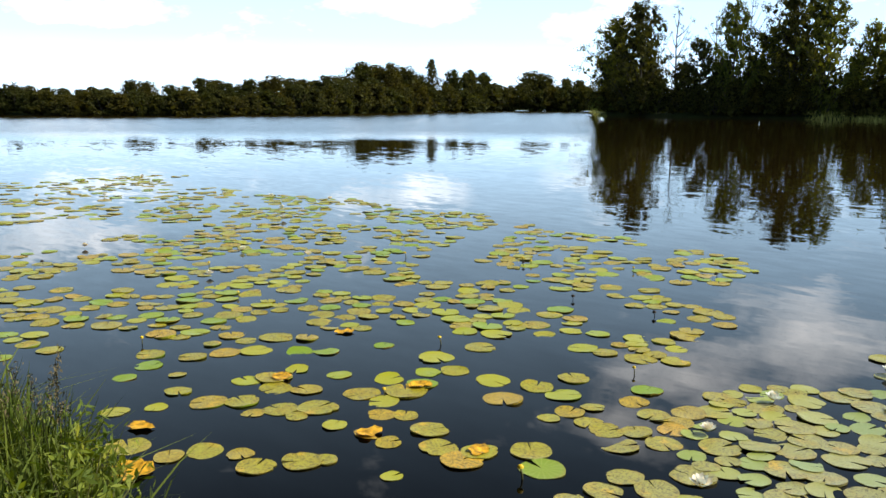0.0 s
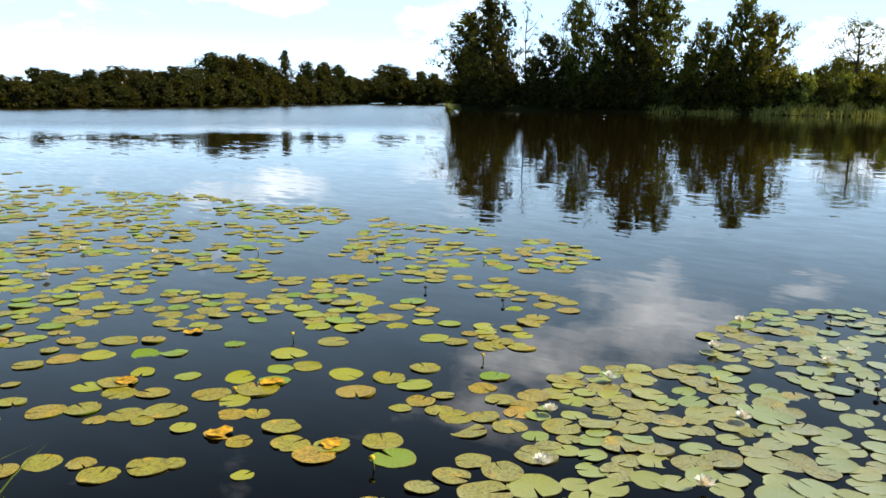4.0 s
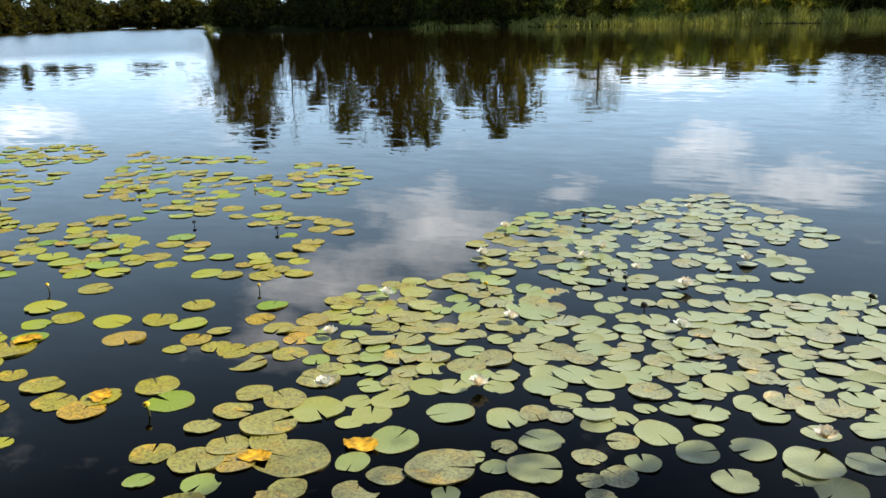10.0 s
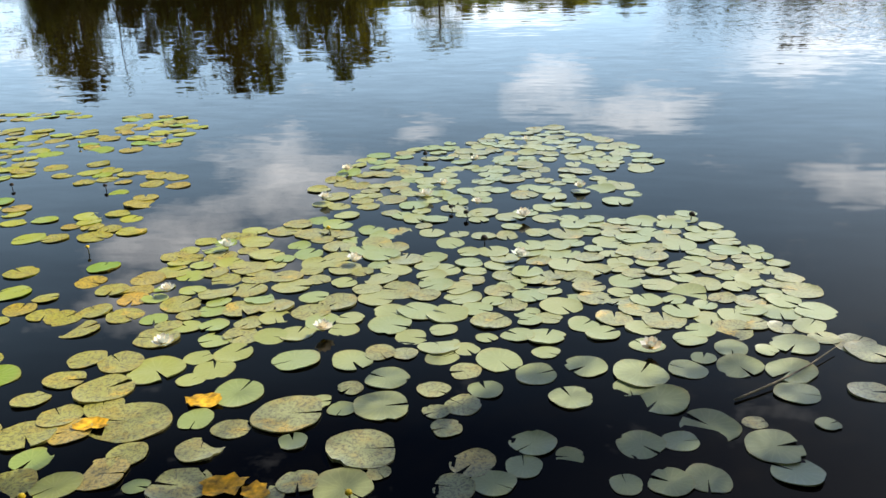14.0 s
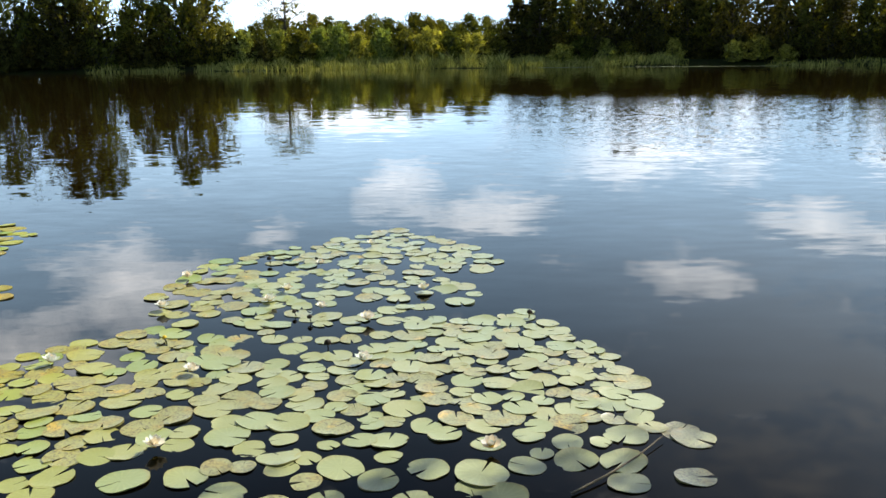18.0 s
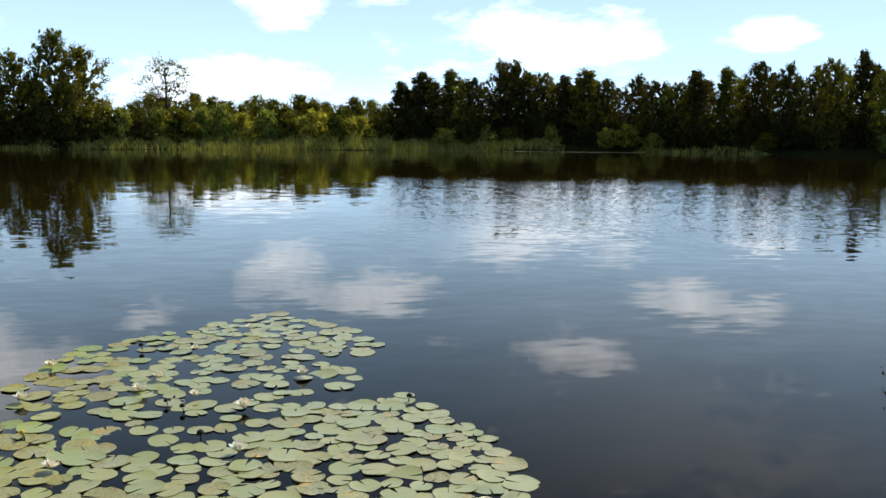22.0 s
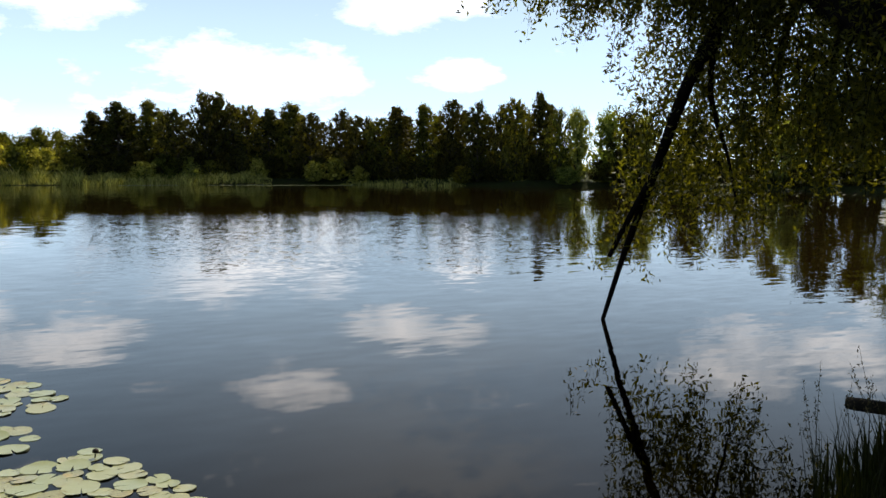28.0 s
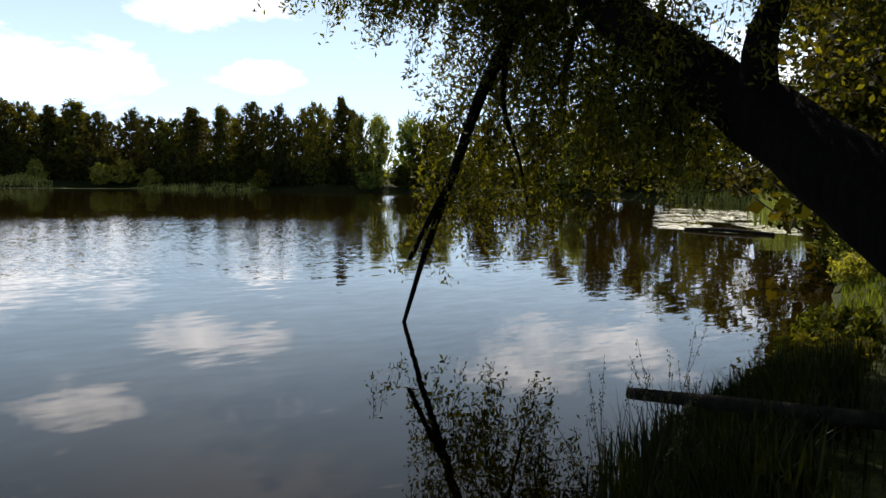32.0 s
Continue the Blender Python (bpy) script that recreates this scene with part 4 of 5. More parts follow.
NEAR_PADS_4 = [(-2.19, 3.04, 0.101, 0.62), (-2.23, 2.89, 0.137, 0.97), (-2.59, 2.74, 0.124, 0.62), (-2.37, 2.77, 0.110, 0.24), (-2.92, 2.87, 0.075, 0.06), (-2.73, 2.64, 0.085, 0.06), (-2.01, 2.83, 0.059, 0.06), (-1.83, 2.86, 0.143, 0.62), (-1.43, 2.85, 0.087, 0.62), (-1.32, 2.96, 0.094, 0.62), (-1.11, 2.95, 0.136, 0.24), (-1.11, 3.25, 0.171, 0.62), (-0.99, 3.08, 0.057, 0.62), (-0.60, 3.21, 0.108, 0.97), (-0.65, 3.03, 0.098, 0.62), (-0.48, 3.08, 0.098, 0.16), (-0.35, 3.41, 0.108, 0.16), (-0.37, 3.23, 0.089, 0.16), (-0.18, 3.33, 0.070, 0.16), (0.14, 3.47, 0.113, 0.16), (0.32, 3.53, 0.088, 0.16), (0.45, 3.69, 0.140, 0.16), (0.41, 3.24, 0.102, 0.16), (0.25, 3.20, 0.101, 0.16)]
NEAR_PADS_5 = [(0.07, 3.16, 0.075, 0.16), (0.73, 3.54, 0.137, 0.16), (0.78, 3.36, 0.119, 0.16), (1.00, 3.77, 0.058, 0.16), (0.67, 3.74, 0.057, 0.62)]
SIDE_PADS_1 = [(1.39, 4.57, 0.13), (1.33, 4.68, 0.12), (1.28, 4.12, 0.11), (-5.35, 1.96, 0.14), (-4.96, 2.29, 0.12), (-5.03, 2.08, 0.10), (-4.76, 2.42, 0.09), (-4.54, 2.40, 0.12), (-4.42, 2.63, 0.13), (-4.34, 2.76, 0.08), (-3.89, 2.92, 0.07), (-5.74, 2.71, 0.14), (-5.59, 2.91, 0.13), (-5.27, 3.03, 0.13), (-5.32, 2.84, 0.08), (-5.07, 3.03, 0.08), (-5.11, 3.25, 0.15), (-4.76, 3.14, 0.09), (-4.49, 3.22, 0.10), (-4.28, 3.22, 0.09), (-4.70, 3.49, 0.10), (-4.57, 3.61, 0.09), (-4.90, 3.67, 0.12), (-4.26, 3.56, 0.13), (-4.01, 3.41, 0.13), (-3.79, 3.55, 0.12), (-3.77, 3.38, 0.14), (-5.88, 2.39, 0.08), (-6.09, 2.66, 0.10), (-5.99, 2.14, 0.10), (-5.98, 3.18, 0.12), (-5.88, 3.37, 0.15), (-5.49, 3.40, 0.12)]
SIDE_PADS_2 = [(-5.94, 3.62, 0.10), (-5.67, 3.24, 0.13), (-5.60, 3.79, 0.10), (-5.13, 3.65, 0.14), (-5.25, 4.03, 0.12), (-4.96, 3.95, 0.17), (-5.17, 4.37, 0.11), (-5.06, 4.55, 0.12), (-5.42, 4.69, 0.16), (-5.00, 4.14, 0.12), (-4.34, 4.36, 0.15), (-4.67, 4.61, 0.14), (-4.35, 4.76, 0.13), (-4.09, 4.77, 0.14), (-4.29, 5.14, 0.13), (-3.87, 4.32, 0.08), (-3.61, 4.45, 0.11), (-3.84, 4.52, 0.11), (-3.78, 4.72, 0.09), (-3.73, 5.32, 0.12), (-3.64, 5.02, 0.11), (-3.40, 4.90, 0.12), (-3.31, 4.56, 0.11), (-3.24, 4.29, 0.13), (-3.07, 4.51, 0.12), (-3.16, 4.76, 0.11), (-7.14, 2.91, 0.13), (-6.85, 2.78, 0.12), (-6.47, 2.84, 0.07), (-6.67, 2.49, 0.09), (-6.83, 3.14, 0.12), (-6.35, 3.92, 0.12), (-6.20, 4.10, 0.12)]
SIDE_PADS_3 = [(-6.01, 4.59, 0.09), (-5.39, 5.21, 0.15), (-5.85, 5.46, 0.12)]
# stretches of water that the leaves cover, with how full they are and the leaf sizes
EAST_BEDS = [
    (0.35, 0.12, [(-2.35, 6.4), (-2.0, 6.95), (-0.83, 5.9), (-0.6, 6.7), (-0.36, 6.9), (-0.3, 6.3), (-0.6, 5.9), (-1.0, 5.7), (-2.05, 6.5)]),
    (0.70, 0.115, [(-1.61, 9.85), (-0.88, 10.6), (-0.11, 9.97), (0.51, 9.10), (0.41, 8.55), (-0.23, 8.38), (0.25, 7.56), (-0.36, 6.90), (-0.58, 6.68), (-0.83, 5.86), (-2.03, 6.94), (-2.35, 6.38), (-2.84, 7.45), (-2.81, 8.44), (-2.49, 9.16)]),
    (0.86, 0.112, [(-0.53, 6.29), (-0.26, 6.84), (0.65, 7.07), (0.80, 6.58), (1.02, 6.25), (1.16, 5.85), (1.21, 5.15), (1.22, 4.85), (1.06, 4.25), (0.62, 4.16), (0.27, 4.35), (-0.19, 4.54), (-0.65, 4.86), (-1.05, 5.70)])]
MID_BEDS = [
    (0.80, 0.115, [(-2.53, 6.57), (-2.05, 6.48), (-1.21, 5.68), (-0.55, 4.88), (-0.19, 4.62), (-0.81, 4.35), (-1.41, 4.10), (-2.16, 4.25), (-2.87, 4.37), (-3.29, 4.21), (-3.49, 4.44), (-3.33, 5.32), (-3.25, 5.99)]),
    (0.40, 0.125, [(-8.39, 8.27), (-10.4, 11.5), (-9.59, 12.5), (-7.35, 10.9), (-6.60, 11.4), (-5.32, 10.6), (-5.13, 9.46), (-5.96, 8.77), (-5.12, 8.15), (-4.52, 8.05), (-4.22, 7.38), (-4.28, 6.86), (-3.80, 6.01), (-4.30, 5.80), (-4.94, 5.84), (-5.41, 5.60), (-6.05, 5.48), (-6.88, 5.94), (-7.47, 7.04), (-6.97, 7.61)])]
WEST_BEDS = [
    (0.40, 0.125, [(-12.9, 3.37), (-13.0, 4.32), (-13.7, 5.56), (-13.9, 7.39), (-17.4, 10.5), (-15.8, 11.5), (-13.1, 11.2), (-11.7, 12.0), (-10.6, 10.8), (-9.36, 8.19), (-8.41, 7.03), (-7.61, 6.88), (-6.43, 5.38), (-6.62, 4.54), (-6.44, 3.41), (-7.67, 3.35), (-7.74, 2.44), (-7.79, 1.91)]),
    (0.25, 0.14, [(-24.1, 6.57), (-23.7, 7.84), (-24.7, 9.43), (-23.6, 11.5), (-20.4, 10.0), (-17.9, 10.9), (-13.3, 8.16), (-14.5, 6.63), (-16.1, 5.40), (-16.1, 4.27)])]


def inside(x, y, poly):
    hit = False
    for (x0, y0), (x1, y1) in zip(poly, poly[1:] + poly[:1]):
        if (y0 > y) != (y1 > y) and x < (x1 - x0) * (y - y0) / (y1 - y0) + x0:
            hit = not hit
    return hit


def scatter_pads():
    rng = random.Random(21)
    done = [*(NEAR_PADS_1 + NEAR_PADS_2 + NEAR_PADS_3 + NEAR_PADS_4 + NEAR_PADS_5), *((x, y, r, min(1.0, 0.3 + 0.7 * rng.random())) for x, y, r in SIDE_PADS_1 + SIDE_PADS_2 + SIDE_PADS_3)]
    cells = {}

    def put(p):
        cells.setdefault((int(p[0] // 0.4), int(p[1] // 0.4)), []).append(p)

    def free(x, y, r, lap):
        i, j = int(x // 0.4), int(y // 0.4)
        for a in (-1, 0, 1):
            for b in (-1, 0, 1):
                for px, py, pr, _ in cells.get((i + a, j + b), ()):
                    if math.hypot(px - x, py - y) < (pr + r) * lap:
                        return False
        return True

    for p in done:
        put(p)
    for fill, size, poly in EAST_BEDS + MID_BEDS + WEST_BEDS:
        xs, ys = [p[0] for p in poly], [p[1] for p in poly]
        area = sum(a[0] * b[1] - b[0] * a[1] for a, b in zip(poly, poly[1:] + poly[:1])) / 2
        want, tries, got = abs(area) * fill, 0, 0.0
        while got < want and tries < 9000:
            tries += 1
            x, y = rng.uniform(min(xs), max(xs)), rng.uniform(min(ys), max(ys))
            if not inside(x, y, poly) or (math.hypot(x, y) < 4.7 and x > -3.6):
                continue
            # the leaves stand in loose drifts
            if fill < 0.6 and noise.noise(Vector((x * 0.9, y * 0.9, 5.0))) < -0.16:
                continue
            r = size * rng.uniform(0.68, 1.25)
            if free(x, y, r, 0.69 if fill > 0.6 else 0.80):
                p = (x, y, r, rng.random() * (1.0 if x < -3.2 else 0.62))
                put(p)
                done.append(p)
                got += math.pi * r * r
    return done


PADS = scatter_pads()
PADS.sort(key=lambda p: math.hypot(p[0] + 0.5, p[1] - 1.0))
pad_rng = random.Random(4)


def pad_pose(x, y, r, i):
    return Matrix.Translation((x, y, 0.002 + 0.0011 * (i % 6))) @ Euler((radians(pad_rng.gauss(0, 1.5)), radians(pad_rng.gauss(0, 1.5)), pad_rng.uniform(0, 6.28))).to_matrix().to_4x4() @ Matrix.Diagonal((r, r, r, 1))


for i, (x, y, r, age) in enumerate(PADS[:300]):
    ob = new("lily_pad", PAD_MESHES[pad_rng.randrange(12)])
    ob.color = (age, age, age, 1)
    ob.matrix_basis = pad_pose(x, y, r, i)
    tagged(ob, ("large " if r > 0.145 else "small " if r < 0.09 else "") + ("fresh green round floating water lily leaf" if age < 0.12 else "pale green round floating water lily leaf" if age < 0.4 else "rusty yellow floating water lily leaf" if age > 0.9 else "olive-green floating water lily leaf with brown specks"), "lily pad", "floating lily leaves")


def joined_pads(name, places, label, shapes=PAD_MESHES):
    vs, fs = [], []
    for i, (x, y, r) in enumerate(places):
        me = shapes[i % 12]
        m = pad_pose(x, y, r, i)
        o = len(vs)
        vs.extend(tuple(m @ v.co) for v in me.vertices)
        fs.extend(tuple(o + k for k in p.vertices) for p in me.polygons)
    return tagged(new(name, mesh_of(name, vs, fs, M_PADS, True)), label, "lily pads", kind="stuff")


joined_pads("lily_pad_bed", [q[:3] for q in PADS[300:]], "wide bed of floating green-brown lily leaves")


# ---- flowers on the water ----
def petal_mesh():
    verts, faces = [], []
    n = 5
    for i in range(n + 1):
        t = i / n
        w = 0.40 * math.sin(math.pi * min(1, t * 0.92 + 0.08)) ** 0.8
        z = 0.22 * t * t
        verts += [(t, -w, z + 0.10 * w), (t, 0, z - 0.02), (t, w, z + 0.10 * w)]
    for i in range(n):
        for k in (0, 1):
            faces.append((i * 3 + k, i * 3 + k + 1, i * 3 + k + 4, i * 3 + k + 3))
    return mesh_of("petal", verts, faces, M_PETAL, True)


PETAL = petal_mesh()


def dome(name, r, h, mat, seg=9, rings=4, squash=1.0):
    verts, faces = [(0, 0, h)], []
    for i in range(1, rings + 1):
        a = math.pi * 0.62 * i / rings
        for k in range(seg):
            b = 2 * math.pi * k / seg
            verts.append((math.sin(a) * r * math.cos(b), math.sin(a) * r * math.sin(b) * squash, h * 0.5 + h * 0.5 * math.cos(a)))
    for k in range(seg):
        faces.append((0, 1 + k, 1 + (k + 1) % seg))
        for i in range(rings - 1):
            faces.append((1 + i * seg + k, 1 + (i + 1) * seg + k, 1 + (i + 1) * seg + (k + 1) % seg, 1 + i * seg + (k + 1) % seg))
    faces.append(tuple(1 + (rings - 1) * seg + k for k in range(seg)))
    return mesh_of(name, verts, faces, mat, True)


def white_lily():
    root = new("white_water_lily")
    tagged(root, "white water lily bloom open among floating leaves", "flower", "white water lilies")
    for whorl, (n, tilt, ln) in enumerate(((7, 18, 0.062), (6, 46, 0.055), (4, 66, 0.04))):
        for k in range(n):
            m = Matrix.Rotation(2 * math.pi * (k + 0.5 * whorl) / n, 4, "Z") @ Matrix.Rotation(-radians(tilt), 4, "Y") @ Matrix.Diagonal((ln, ln, ln, 1))
            part("petal", PETAL, root, m=Matrix.Translation((0, 0, 0.012 + 0.004 * whorl)) @ m)
    part("stamens", dome("stamens", 0.014, 0.03, M_YELLOW), root, "yellow stamens")
    return root


def stalk_flower(name, mat, label, category, head_r, head_h, tall, group):
    root = new(name)
    tagged(root, label, category, group)
    part("stem", mesh_of("stem", *tube([(0, 0, -0.1), (0.004, 0.003, tall * 0.5), (0, 0, tall)], [0.006, 0.005, 0.005], 6), M_STEM if mat is M_YELLOW else M_POD, True), root)
    part("bloom" if mat is M_YELLOW else "pod", dome(name, head_r, head_h, mat), root, m=Matrix.Translation((0, 0, tall - 0.005)))
    return root


WHITE = [(-2.96, 4.87), (-2.95, 5.76), (-1.70, 4.40), (-2.72, 8.17), (-2.60, 7.11), (-1.46, 8.69), (-1.61, 7.66), (-2.56, 4.08), (-1.69, 7.30), (-1.19, 7.10), (-0.32, 7.69), (-0.67, 5.77), (-1.86, 5.57), (0.21, 4.41), (-1.02, 9.6), (-0.75, 6.75), (-12.86, 4.51), (-11.13, 6.13), (-10.14, 6.59), (-9.8, 4.89), (-15.6, 10.9), (-16.9, 10.2), (-17.7, 8.4), (-18.1, 9.7), (-20.2, 6.2), (-23.5, 10.1), (-14.9, 9.2), (-13.6, 8.4), (-19.4, 7.4), (-21.6, 8.3)]
lily = white_lily()
fl = random.Random(9)
for i, (x, y) in enumerate(WHITE):
    m = Matrix.Translation((x, y, 0.022)) @ Matrix.Rotation(fl.uniform(0, 6), 4, "Z") @ Matrix.Rotation(fl.uniform(-0.2, 0.2), 4, "X") @ Matrix.Scale(fl.uniform(1.0, 1.35), 4)
    if i:
        copy_thing(lily, m @ Matrix.Scale(1 / lily.scale[0], 4))
    else:
        lily.matrix_basis = m
YELLOW = [(-7.52, 3.01), (-4.03, 5.59), (-4.98, 3.75), (-5.7, 5.0), (-2.25, 6.2), (-9.2, 7.6), (-7.9, 8.6), (-8.6, 4.6), (-10.4, 5.2), (-3.35, 3.45), (-1.05, 2.85), (-2.42, 2.62), (-7.68, 8.53), (-6.5, 9.2)]
yel = stalk_flower("yellow_pond_lily", M_YELLOW, "yellow pond lily bud on a short stalk", "flower", 0.018, 0.030, 0.055, "yellow pond lilies")
for i, (x, y) in enumerate(YELLOW):
    m = Matrix.Translation((x, y, 0)) @ Matrix.Rotation(fl.uniform(-0.25, 0.25), 4, "Y") @ Matrix.Scale(fl.uniform(0.8, 1.15), 4)
    if i:
        copy_thing(yel, m @ Matrix.Scale(1 / yel.scale[0], 4))
    else:
        yel.matrix_basis = m
PODS = [(-5.52, 9.60), (-2.03, 8.82), (0.60, 6.87), (-1.39, 6.94), (-1.23, 6.77), (-0.98, 6.09), (-4.97, 7.34), (-7.7, 8.4), (-11.9, 3.6), (-6.0, 7.3)]
pod = stalk_flower("lily_seed_pod", M_POD, "dark seed pod standing out of the water", "seed pod", 0.026, 0.05, 0.035, "dark seed pods")
for i, (x, y) in enumerate(PODS):
    m = Matrix.Translation((x, y, 0)) @ Matrix.Rotation(fl.uniform(-0.2, 0.2), 4, "Y") @ Matrix.Scale(fl.uniform(0.8, 1.1), 4)
    if i:
        copy_thing(pod, m @ Matrix.Scale(1 / pod.scale[0], 4))
    else:
        pod.matrix_basis = m


def rotting_leaf(x, y, r, seed):
    rng = random.Random(seed)
    n = 16
    verts, faces = [(0, 0, 0.02)], []
    for rr in (0.55, 1.0):
        for k in range(n):
            a = 2 * math.pi * k / n
            e = rr * (1 + rng.uniform(-0.28, 0.12))
            verts.append((math.cos(a) * e, math.sin(a) * e * 0.75, rng.uniform(0.0, 0.22) * rr))
    for k in range(n):
        k2 = (k + 1) % n
        faces += [(0, 1 + k, 1 + k2), (1 + k, 1 + n + k, 1 + n + k2, 1 + k2)]
    ob = new("withered_lily_pad", mesh_of("withered_lily_pad", verts, faces, M_ROT, True))
    ob.matrix_basis = Matrix.Translation((x, y, 0.008)) @ Matrix.Rotation(rng.uniform(0, 6), 4, "Z") @ Matrix.Scale(r, 4)
    tagged(ob, "withered orange lily leaf curling on the water", "lily pad", "withered lily leaves")


for i, (x, y, r) in enumerate([(-1.62, 2.88, .11), (-1.47, 2.86, .08), (-4.97, 4.10, .10), (-4.49, 3.22, .10), (-5.86, 3.42, .11), (-4.95, 1.80, .16), (-3.79, 3.55, .09), (-5.6, 2.15, .1), (-2.5, 3.25, .09), (-2.05, 3.55, .11), (-6.6, 4.6, .1)]):
    rotting_leaf(x, y, r, i)


# ---- the near banks ----
def blades(n, place, tall, width, rs, bend=0.35):
    """Curved grass blades, each of two bent strips."""
    vs, fs = [], []
    for _ in range(n):
        x, y, z = place(rs)
        h = tall * rs.uniform(0.5, 1.15)
        a = rs.uniform(0, 2 * math.pi)
        dx, dy = math.cos(a), math.sin(a)
        b = abs(rs.normal(0, bend)) * h
        w = width * rs.uniform(0.7, 1.3)
        px, py = -dy * w, dx * w
        o = len(vs)
        for t, k in ((0, 1.0), (0.4, 0.9), (0.75, 0.6), (1.0, 0.05)):
            cx, cy, cz = x + dx * b * t * t, y + dy * b * t * t, z + h * (t - 0.18 * t * t * (b / h))
            vs += [(cx - px * k, cy - py * k, cz), (cx + px * k, cy + py * k, cz)]
        fs += [(o, o + 1, o + 3, o + 2), (o + 2, o + 3, o + 5, o + 4), (o + 4, o + 5, o + 7, o + 6)]
    return vs, fs


def tuft(x, y, spread, tall, n, seed, width=0.006, heads=0, label="dense tuft of green bank grass", mat=None, bend=0.35):
    rs = np.random.RandomState(seed)
    root = new("grass_tuft")
    z0 = max(-0.05, ground_z(x, y))
    root.location = (x, y, z0)
    tagged(root, label, "grass", "bank grass tufts")

    def place(r):
        u, v = r.normal(0, spread, 2)
        return u, v, max(-0.1, ground_z(x + u, y + v)) - z0 - 0.03

    tagged(part("blade_clump", mesh_of("blade_clump", *blades(n, place, tall, width, rs, bend), mat or M_GRASS_SHADE), root), kind="stuff")
    if heads:
        stalks, grains = [], []
        for _ in range(heads):
            u, v, w = place(rs)
            h = tall * rs.uniform(1.0, 1.45)
            lx, ly = rs.normal(0, 0.14, 2)
            pts = [(u, v, w), (u + lx * 0.4, v + ly * 0.4, w + h * 0.6), (u + lx, v + ly, w + h)]
            stalks.append(tube(pts, [0.003, 0.0022, 0.001], 4))
            t = rs.uniform(0.78, 1.0, 26)[:, None]
            grains.append(np.array(pts[1]) + (np.array(pts[2]) - np.array(pts[1])) * (t - 0.6) / 0.4 + rs.normal(0, 0.012, (26, 3)))
        upright = tagged(part("stalk_clump", mesh_of("stalk_clump", *join(stalks), M_DARK_STALK if mat else M_STRAW), root), kind="stuff")
        v, f = leaves(np.concatenate(grains), 0.011, 0.35, rs, (0, 0, 0.8))
        tagged(part("seed_head_clump", mesh_of("seed_head_clump", v, f, M_STRAW), upright, "feathery seed heads"), kind="stuff")
    return root


def weed(x, y, tall, seed, label):
    """A leafy bank plant: stems with broad leaves."""
    rs, rng = np.random.RandomState(seed), random.Random(seed)
    root = new("bank_weed")
    z0 = max(-0.03, ground_z(x, y))
    root.location = (x, y, z0)
    tagged(root, label, "plant", "bank weeds")
    stems, cs = [], []
    for _ in range(7):
        lx, ly, h = rng.gauss(0, 0.16), rng.gauss(0, 0.16), tall * rng.uniform(0.6, 1.1)
        pts = [(lx * 0.2, ly * 0.2, -0.05), (lx * 0.5, ly * 0.5, h * 0.5), (lx, ly, h)]
        stems.append(tube(pts, [0.006, 0.005, 0.002], 5))
        t = rs.uniform(0.1, 1, 46)[:, None]
        cs.append(np.array([0, 0, 0]) + t * np.array([lx, ly, h]) + rs.normal(0, 0.065, (46, 3)))
    upright = tagged(part("stems", mesh_of("stems", *join(stems), M_STEM), root), kind="stuff")
    v, f = leaves(np.concatenate(cs), 0.036, 0.26, rs)
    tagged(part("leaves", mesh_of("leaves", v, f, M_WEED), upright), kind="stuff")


tr = random.Random(3)
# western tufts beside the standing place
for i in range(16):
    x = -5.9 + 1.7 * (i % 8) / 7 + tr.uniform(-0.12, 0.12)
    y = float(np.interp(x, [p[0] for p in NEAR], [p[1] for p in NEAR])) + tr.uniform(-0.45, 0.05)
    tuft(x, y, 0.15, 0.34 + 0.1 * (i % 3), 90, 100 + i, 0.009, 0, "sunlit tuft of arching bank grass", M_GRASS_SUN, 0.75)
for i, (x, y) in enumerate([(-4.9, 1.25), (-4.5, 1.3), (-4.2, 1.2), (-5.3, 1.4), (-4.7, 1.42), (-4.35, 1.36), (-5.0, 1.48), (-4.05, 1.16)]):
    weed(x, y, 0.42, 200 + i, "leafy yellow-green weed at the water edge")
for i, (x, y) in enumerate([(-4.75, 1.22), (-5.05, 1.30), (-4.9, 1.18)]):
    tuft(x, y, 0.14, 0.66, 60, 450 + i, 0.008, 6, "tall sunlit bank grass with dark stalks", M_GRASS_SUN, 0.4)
# eastern tufts, their blades darkened for the willow's shade
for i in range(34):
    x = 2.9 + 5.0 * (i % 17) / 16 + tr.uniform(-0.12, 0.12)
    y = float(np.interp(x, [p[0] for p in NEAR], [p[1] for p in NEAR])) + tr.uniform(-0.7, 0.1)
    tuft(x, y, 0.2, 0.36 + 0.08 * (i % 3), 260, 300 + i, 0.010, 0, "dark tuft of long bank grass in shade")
# the stalks here take a dark tone for the same shade
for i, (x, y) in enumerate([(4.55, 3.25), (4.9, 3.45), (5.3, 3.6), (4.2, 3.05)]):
    tuft(x, y, 0.12, 0.85, 50, 400 + i, 0.005, 6, "tall bank grass with feathery seed heads", M_GRASS_SHADE)


def lawn(seed, count, xs, ys, tall, width, mat, label):
    rs = np.random.RandomState(seed)

    def place(r):
        while True:
            x, y = r.uniform(*xs), r.uniform(*ys)
            if shore_gap(x, y) < -0.15 and math.hypot(x, y) > 1.0:
                return x, y, ground_z(x, y) - 0.02

    vs, fs = blades(count, place, tall, width, rs)
    return tagged(new("bank_grass", mesh_of("bank_grass", vs, fs, mat)), label, "grass", kind="stuff")


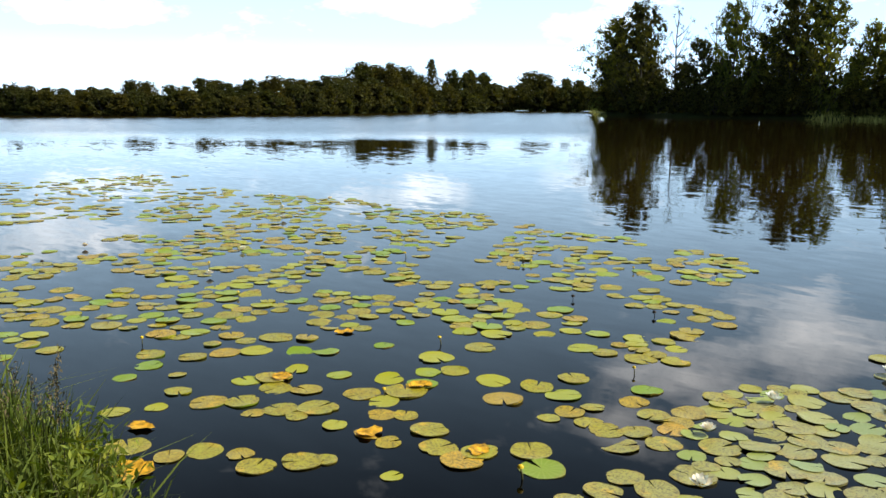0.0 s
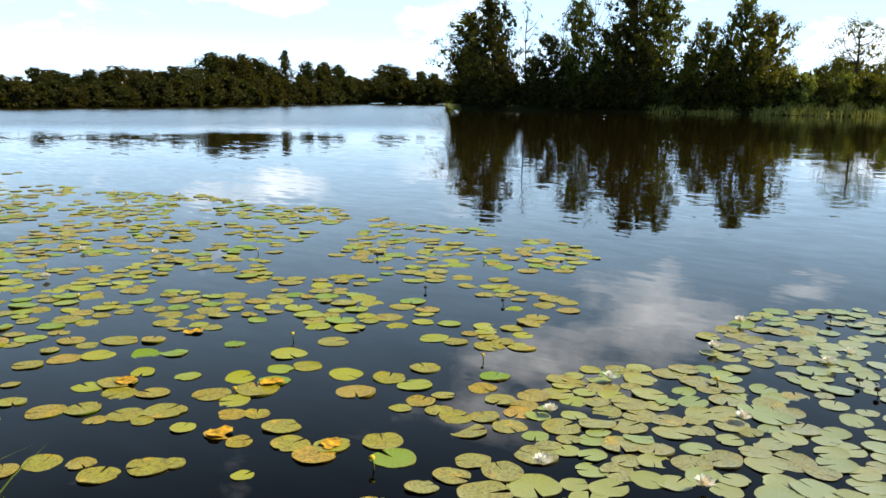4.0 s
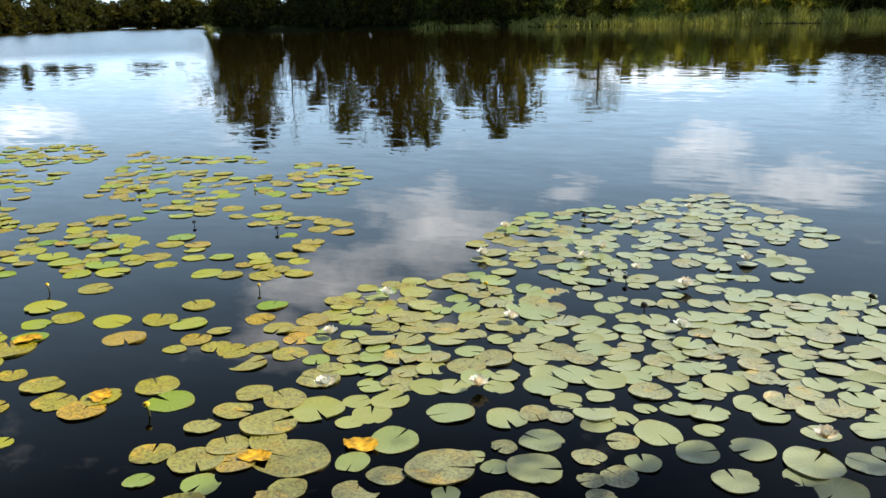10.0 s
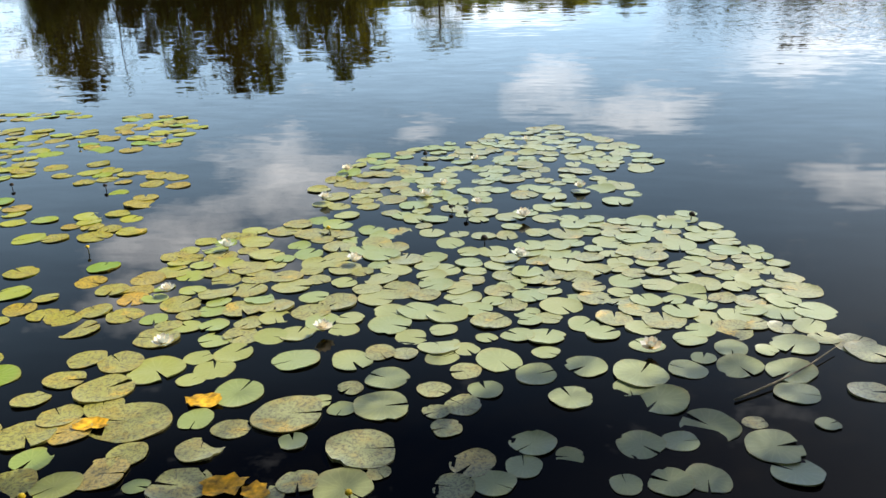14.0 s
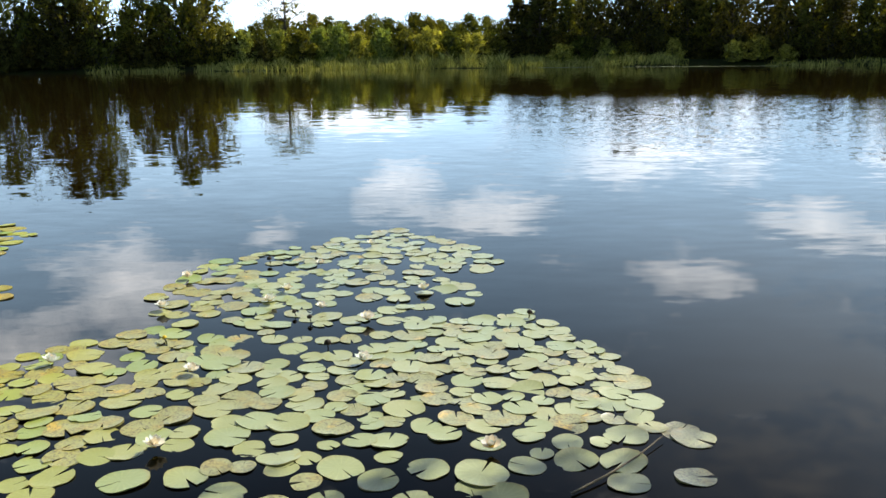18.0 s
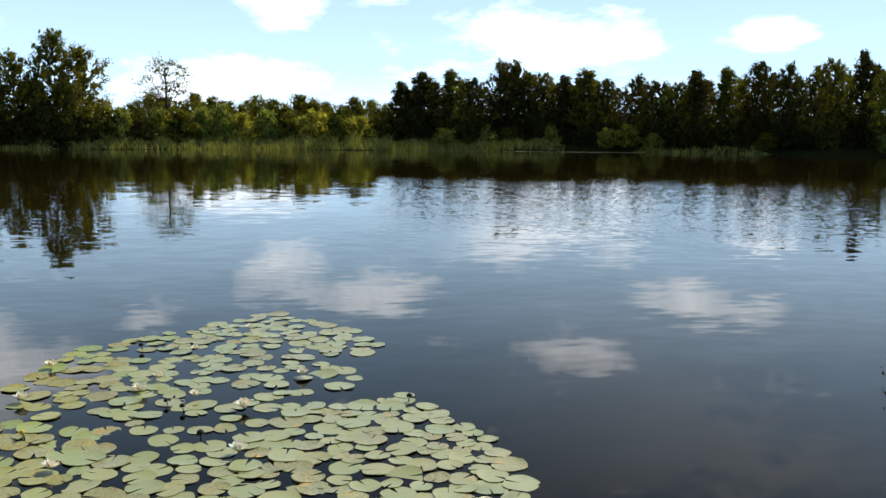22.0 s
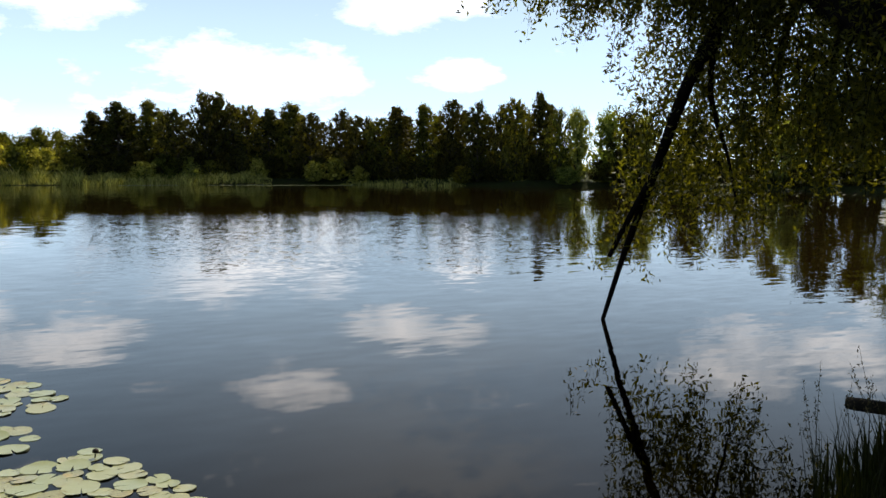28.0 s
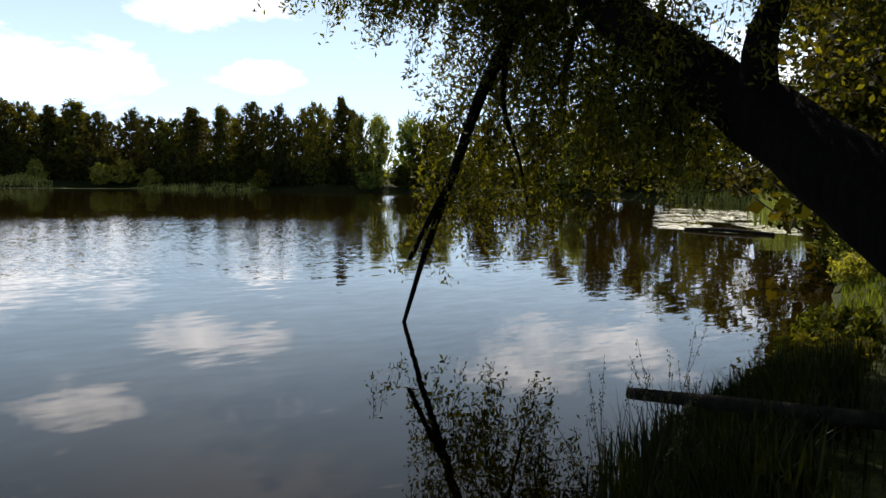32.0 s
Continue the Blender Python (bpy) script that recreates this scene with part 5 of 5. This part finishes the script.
# both lawns carry their shade or sun in the blade colour
lawn(8, 13000, (-7, 12), (-2.0, 6.0), 0.13, 0.005, M_GRASS_SHADE, "short green grass covering the shaded bank")
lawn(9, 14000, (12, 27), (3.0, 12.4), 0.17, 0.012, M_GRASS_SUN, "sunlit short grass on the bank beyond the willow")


def near_shrub(name, x, y, h, w, seed, mat, label):
    rs, rng = np.random.RandomState(seed), random.Random(seed)
    root = new(name)
    z0 = max(0, ground_z(x, y))
    root.location = (x, y, z0)
    tagged(root, label, "shrub")
    wood, cs = [], []
    for _ in range(46):
        a, e = rng.uniform(0, 6.28), rng.uniform(0.1, 1.0)
        tip = Vector((math.cos(a) * w * math.sqrt(1 - e * e * 0.8) * rng.uniform(0.6, 1), math.sin(a) * w * math.sqrt(1 - e * e * 0.8) * rng.uniform(0.6, 1), h * e * rng.uniform(0.8, 1.05)))
        wood.append(tube([(0, 0, -0.05), tip * 0.5 + Vector((0, 0, 0.1)), tip], [0.014, 0.009, 0.003], 4))
        for f in (0.6, 0.85, 1.0):
            cs.append(ball(tip * f, 0.22 * h ** 0.5, 26, rs))
    upright = part("stems", mesh_of("stems", *join(wood), M_BARK), root)
    v, f = leaves(np.concatenate(cs), 0.045, 0.5, rs)
    part("leaves", mesh_of("leaves", v, f, mat), upright)


# sun or shade on these shrubs is put in by leaf tone
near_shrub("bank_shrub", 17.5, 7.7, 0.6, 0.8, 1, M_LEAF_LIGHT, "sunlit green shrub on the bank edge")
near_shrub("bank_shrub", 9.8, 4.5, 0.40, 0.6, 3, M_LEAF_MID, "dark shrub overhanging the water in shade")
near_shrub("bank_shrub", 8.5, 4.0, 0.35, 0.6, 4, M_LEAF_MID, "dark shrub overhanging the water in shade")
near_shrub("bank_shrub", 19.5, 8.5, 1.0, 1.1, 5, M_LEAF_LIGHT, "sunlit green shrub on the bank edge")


def log(name, points, r0, r1, label, seed):
    rng = random.Random(seed)
    line = curve_points(points, 12)
    ob = new(name, mesh_of(name, *tube(line, [r0 + (r1 - r0) * i / 12 for i in range(13)], 12, 0.12, rng), M_WOOD, True))
    return tagged(ob, label, "log")


log("fallen_log", [(5.35, 4.0, 0.60), (5.45, 3.5, 0.64), (5.52, 3.03, 0.68), (5.5, 2.2, 0.78)], 0.045, 0.055, "weathered pole lying out over the bank edge", 1)
for i, (x, y) in enumerate([(5.50, 3.1), (5.52, 2.7)]):
    log("support_post", [(x + 0.02, y, ground_z(x, y) - 0.2), (x, y, 0.3), (x, y + 0.01, 0.60 + (3.5 - y) * 0.1)], 0.05, 0.045, "short wooden post under the pole", 5 + i)
log("floating_log", [(33.2, 22.9, 0.02), (33.4, 21.0, 0.1), (33.3, 18.6, 0.05)], 0.10, 0.07, "dark log floating at the edge of a weed mat", 3)


twig_line = curve_points([(0.60, 3.93, 0.012), (0.82, 4.12, 0.022), (1.02, 4.34, 0.02), (1.20, 4.56, 0.03)], 10)
tagged(new("floating_twig", mesh_of("floating_twig", *tube(twig_line, [0.007 - 0.0004 * i for i in range(11)], 7, 0.15, random.Random(2)), M_TWIG, True)), "pale thin twig floating among the lily leaves", "twig")


def weed_mats():
    rng = random.Random(12)
    places = []
    for _ in range(2600):
        t = rng.random()
        if t < 0.7:
            x, y = 33.4 + rng.random() ** 1.5 * 24, 0
            y = x * rng.uniform(0.47, 0.70) + 1.0
        else:
            x, y = rng.uniform(34, 60), 0
            y = x * rng.uniform(0.55, 0.74)
        if noise.noise(Vector((x * 0.25, y * 0.25, 9))) > -0.15 and shore_gap(x, y) > 0.2:
            places.append((x, y, rng.uniform(0.12, 0.22)))
    joined_pads("weed_mat", places, "pale floating leaf mat in the eastern bay", SMALL_PADS)
    strip = []
    for a0, a1, lo, hi in ((-6.5, -2.4, 137.5, 139), (10.5, 19.8, 137, 138.6), (5.0, 8.5, 136.8, 138)):
        for _ in range(500):
            a, r = radians(rng.uniform(a0, a1)), rng.uniform(lo, hi)
            strip.append((r * math.sin(a), r * math.cos(a), rng.uniform(0.15, 0.3)))
    joined_pads("shore_lily_mat", strip, "pale strip of floating leaves off the far reeds", SMALL_PADS)


weed_mats()


def bay_reeds():
    rs = np.random.RandomState(31)

    def place(r):
        t = r.uniform(0, 1)
        return 40 + 16 * t + r.normal(0, 0.8), 21.5 + 9.5 * t + r.normal(0, 0.6), 0.0

    vs, fs = blades(2600, place, 1.5, 0.022, rs, 0.2)
    return tagged(new("bay_reeds", mesh_of("bay_reeds", vs, fs, M_REED)), "green reed clump standing in the eastern bay", "reeds", kind="stuff")


bay_reeds()
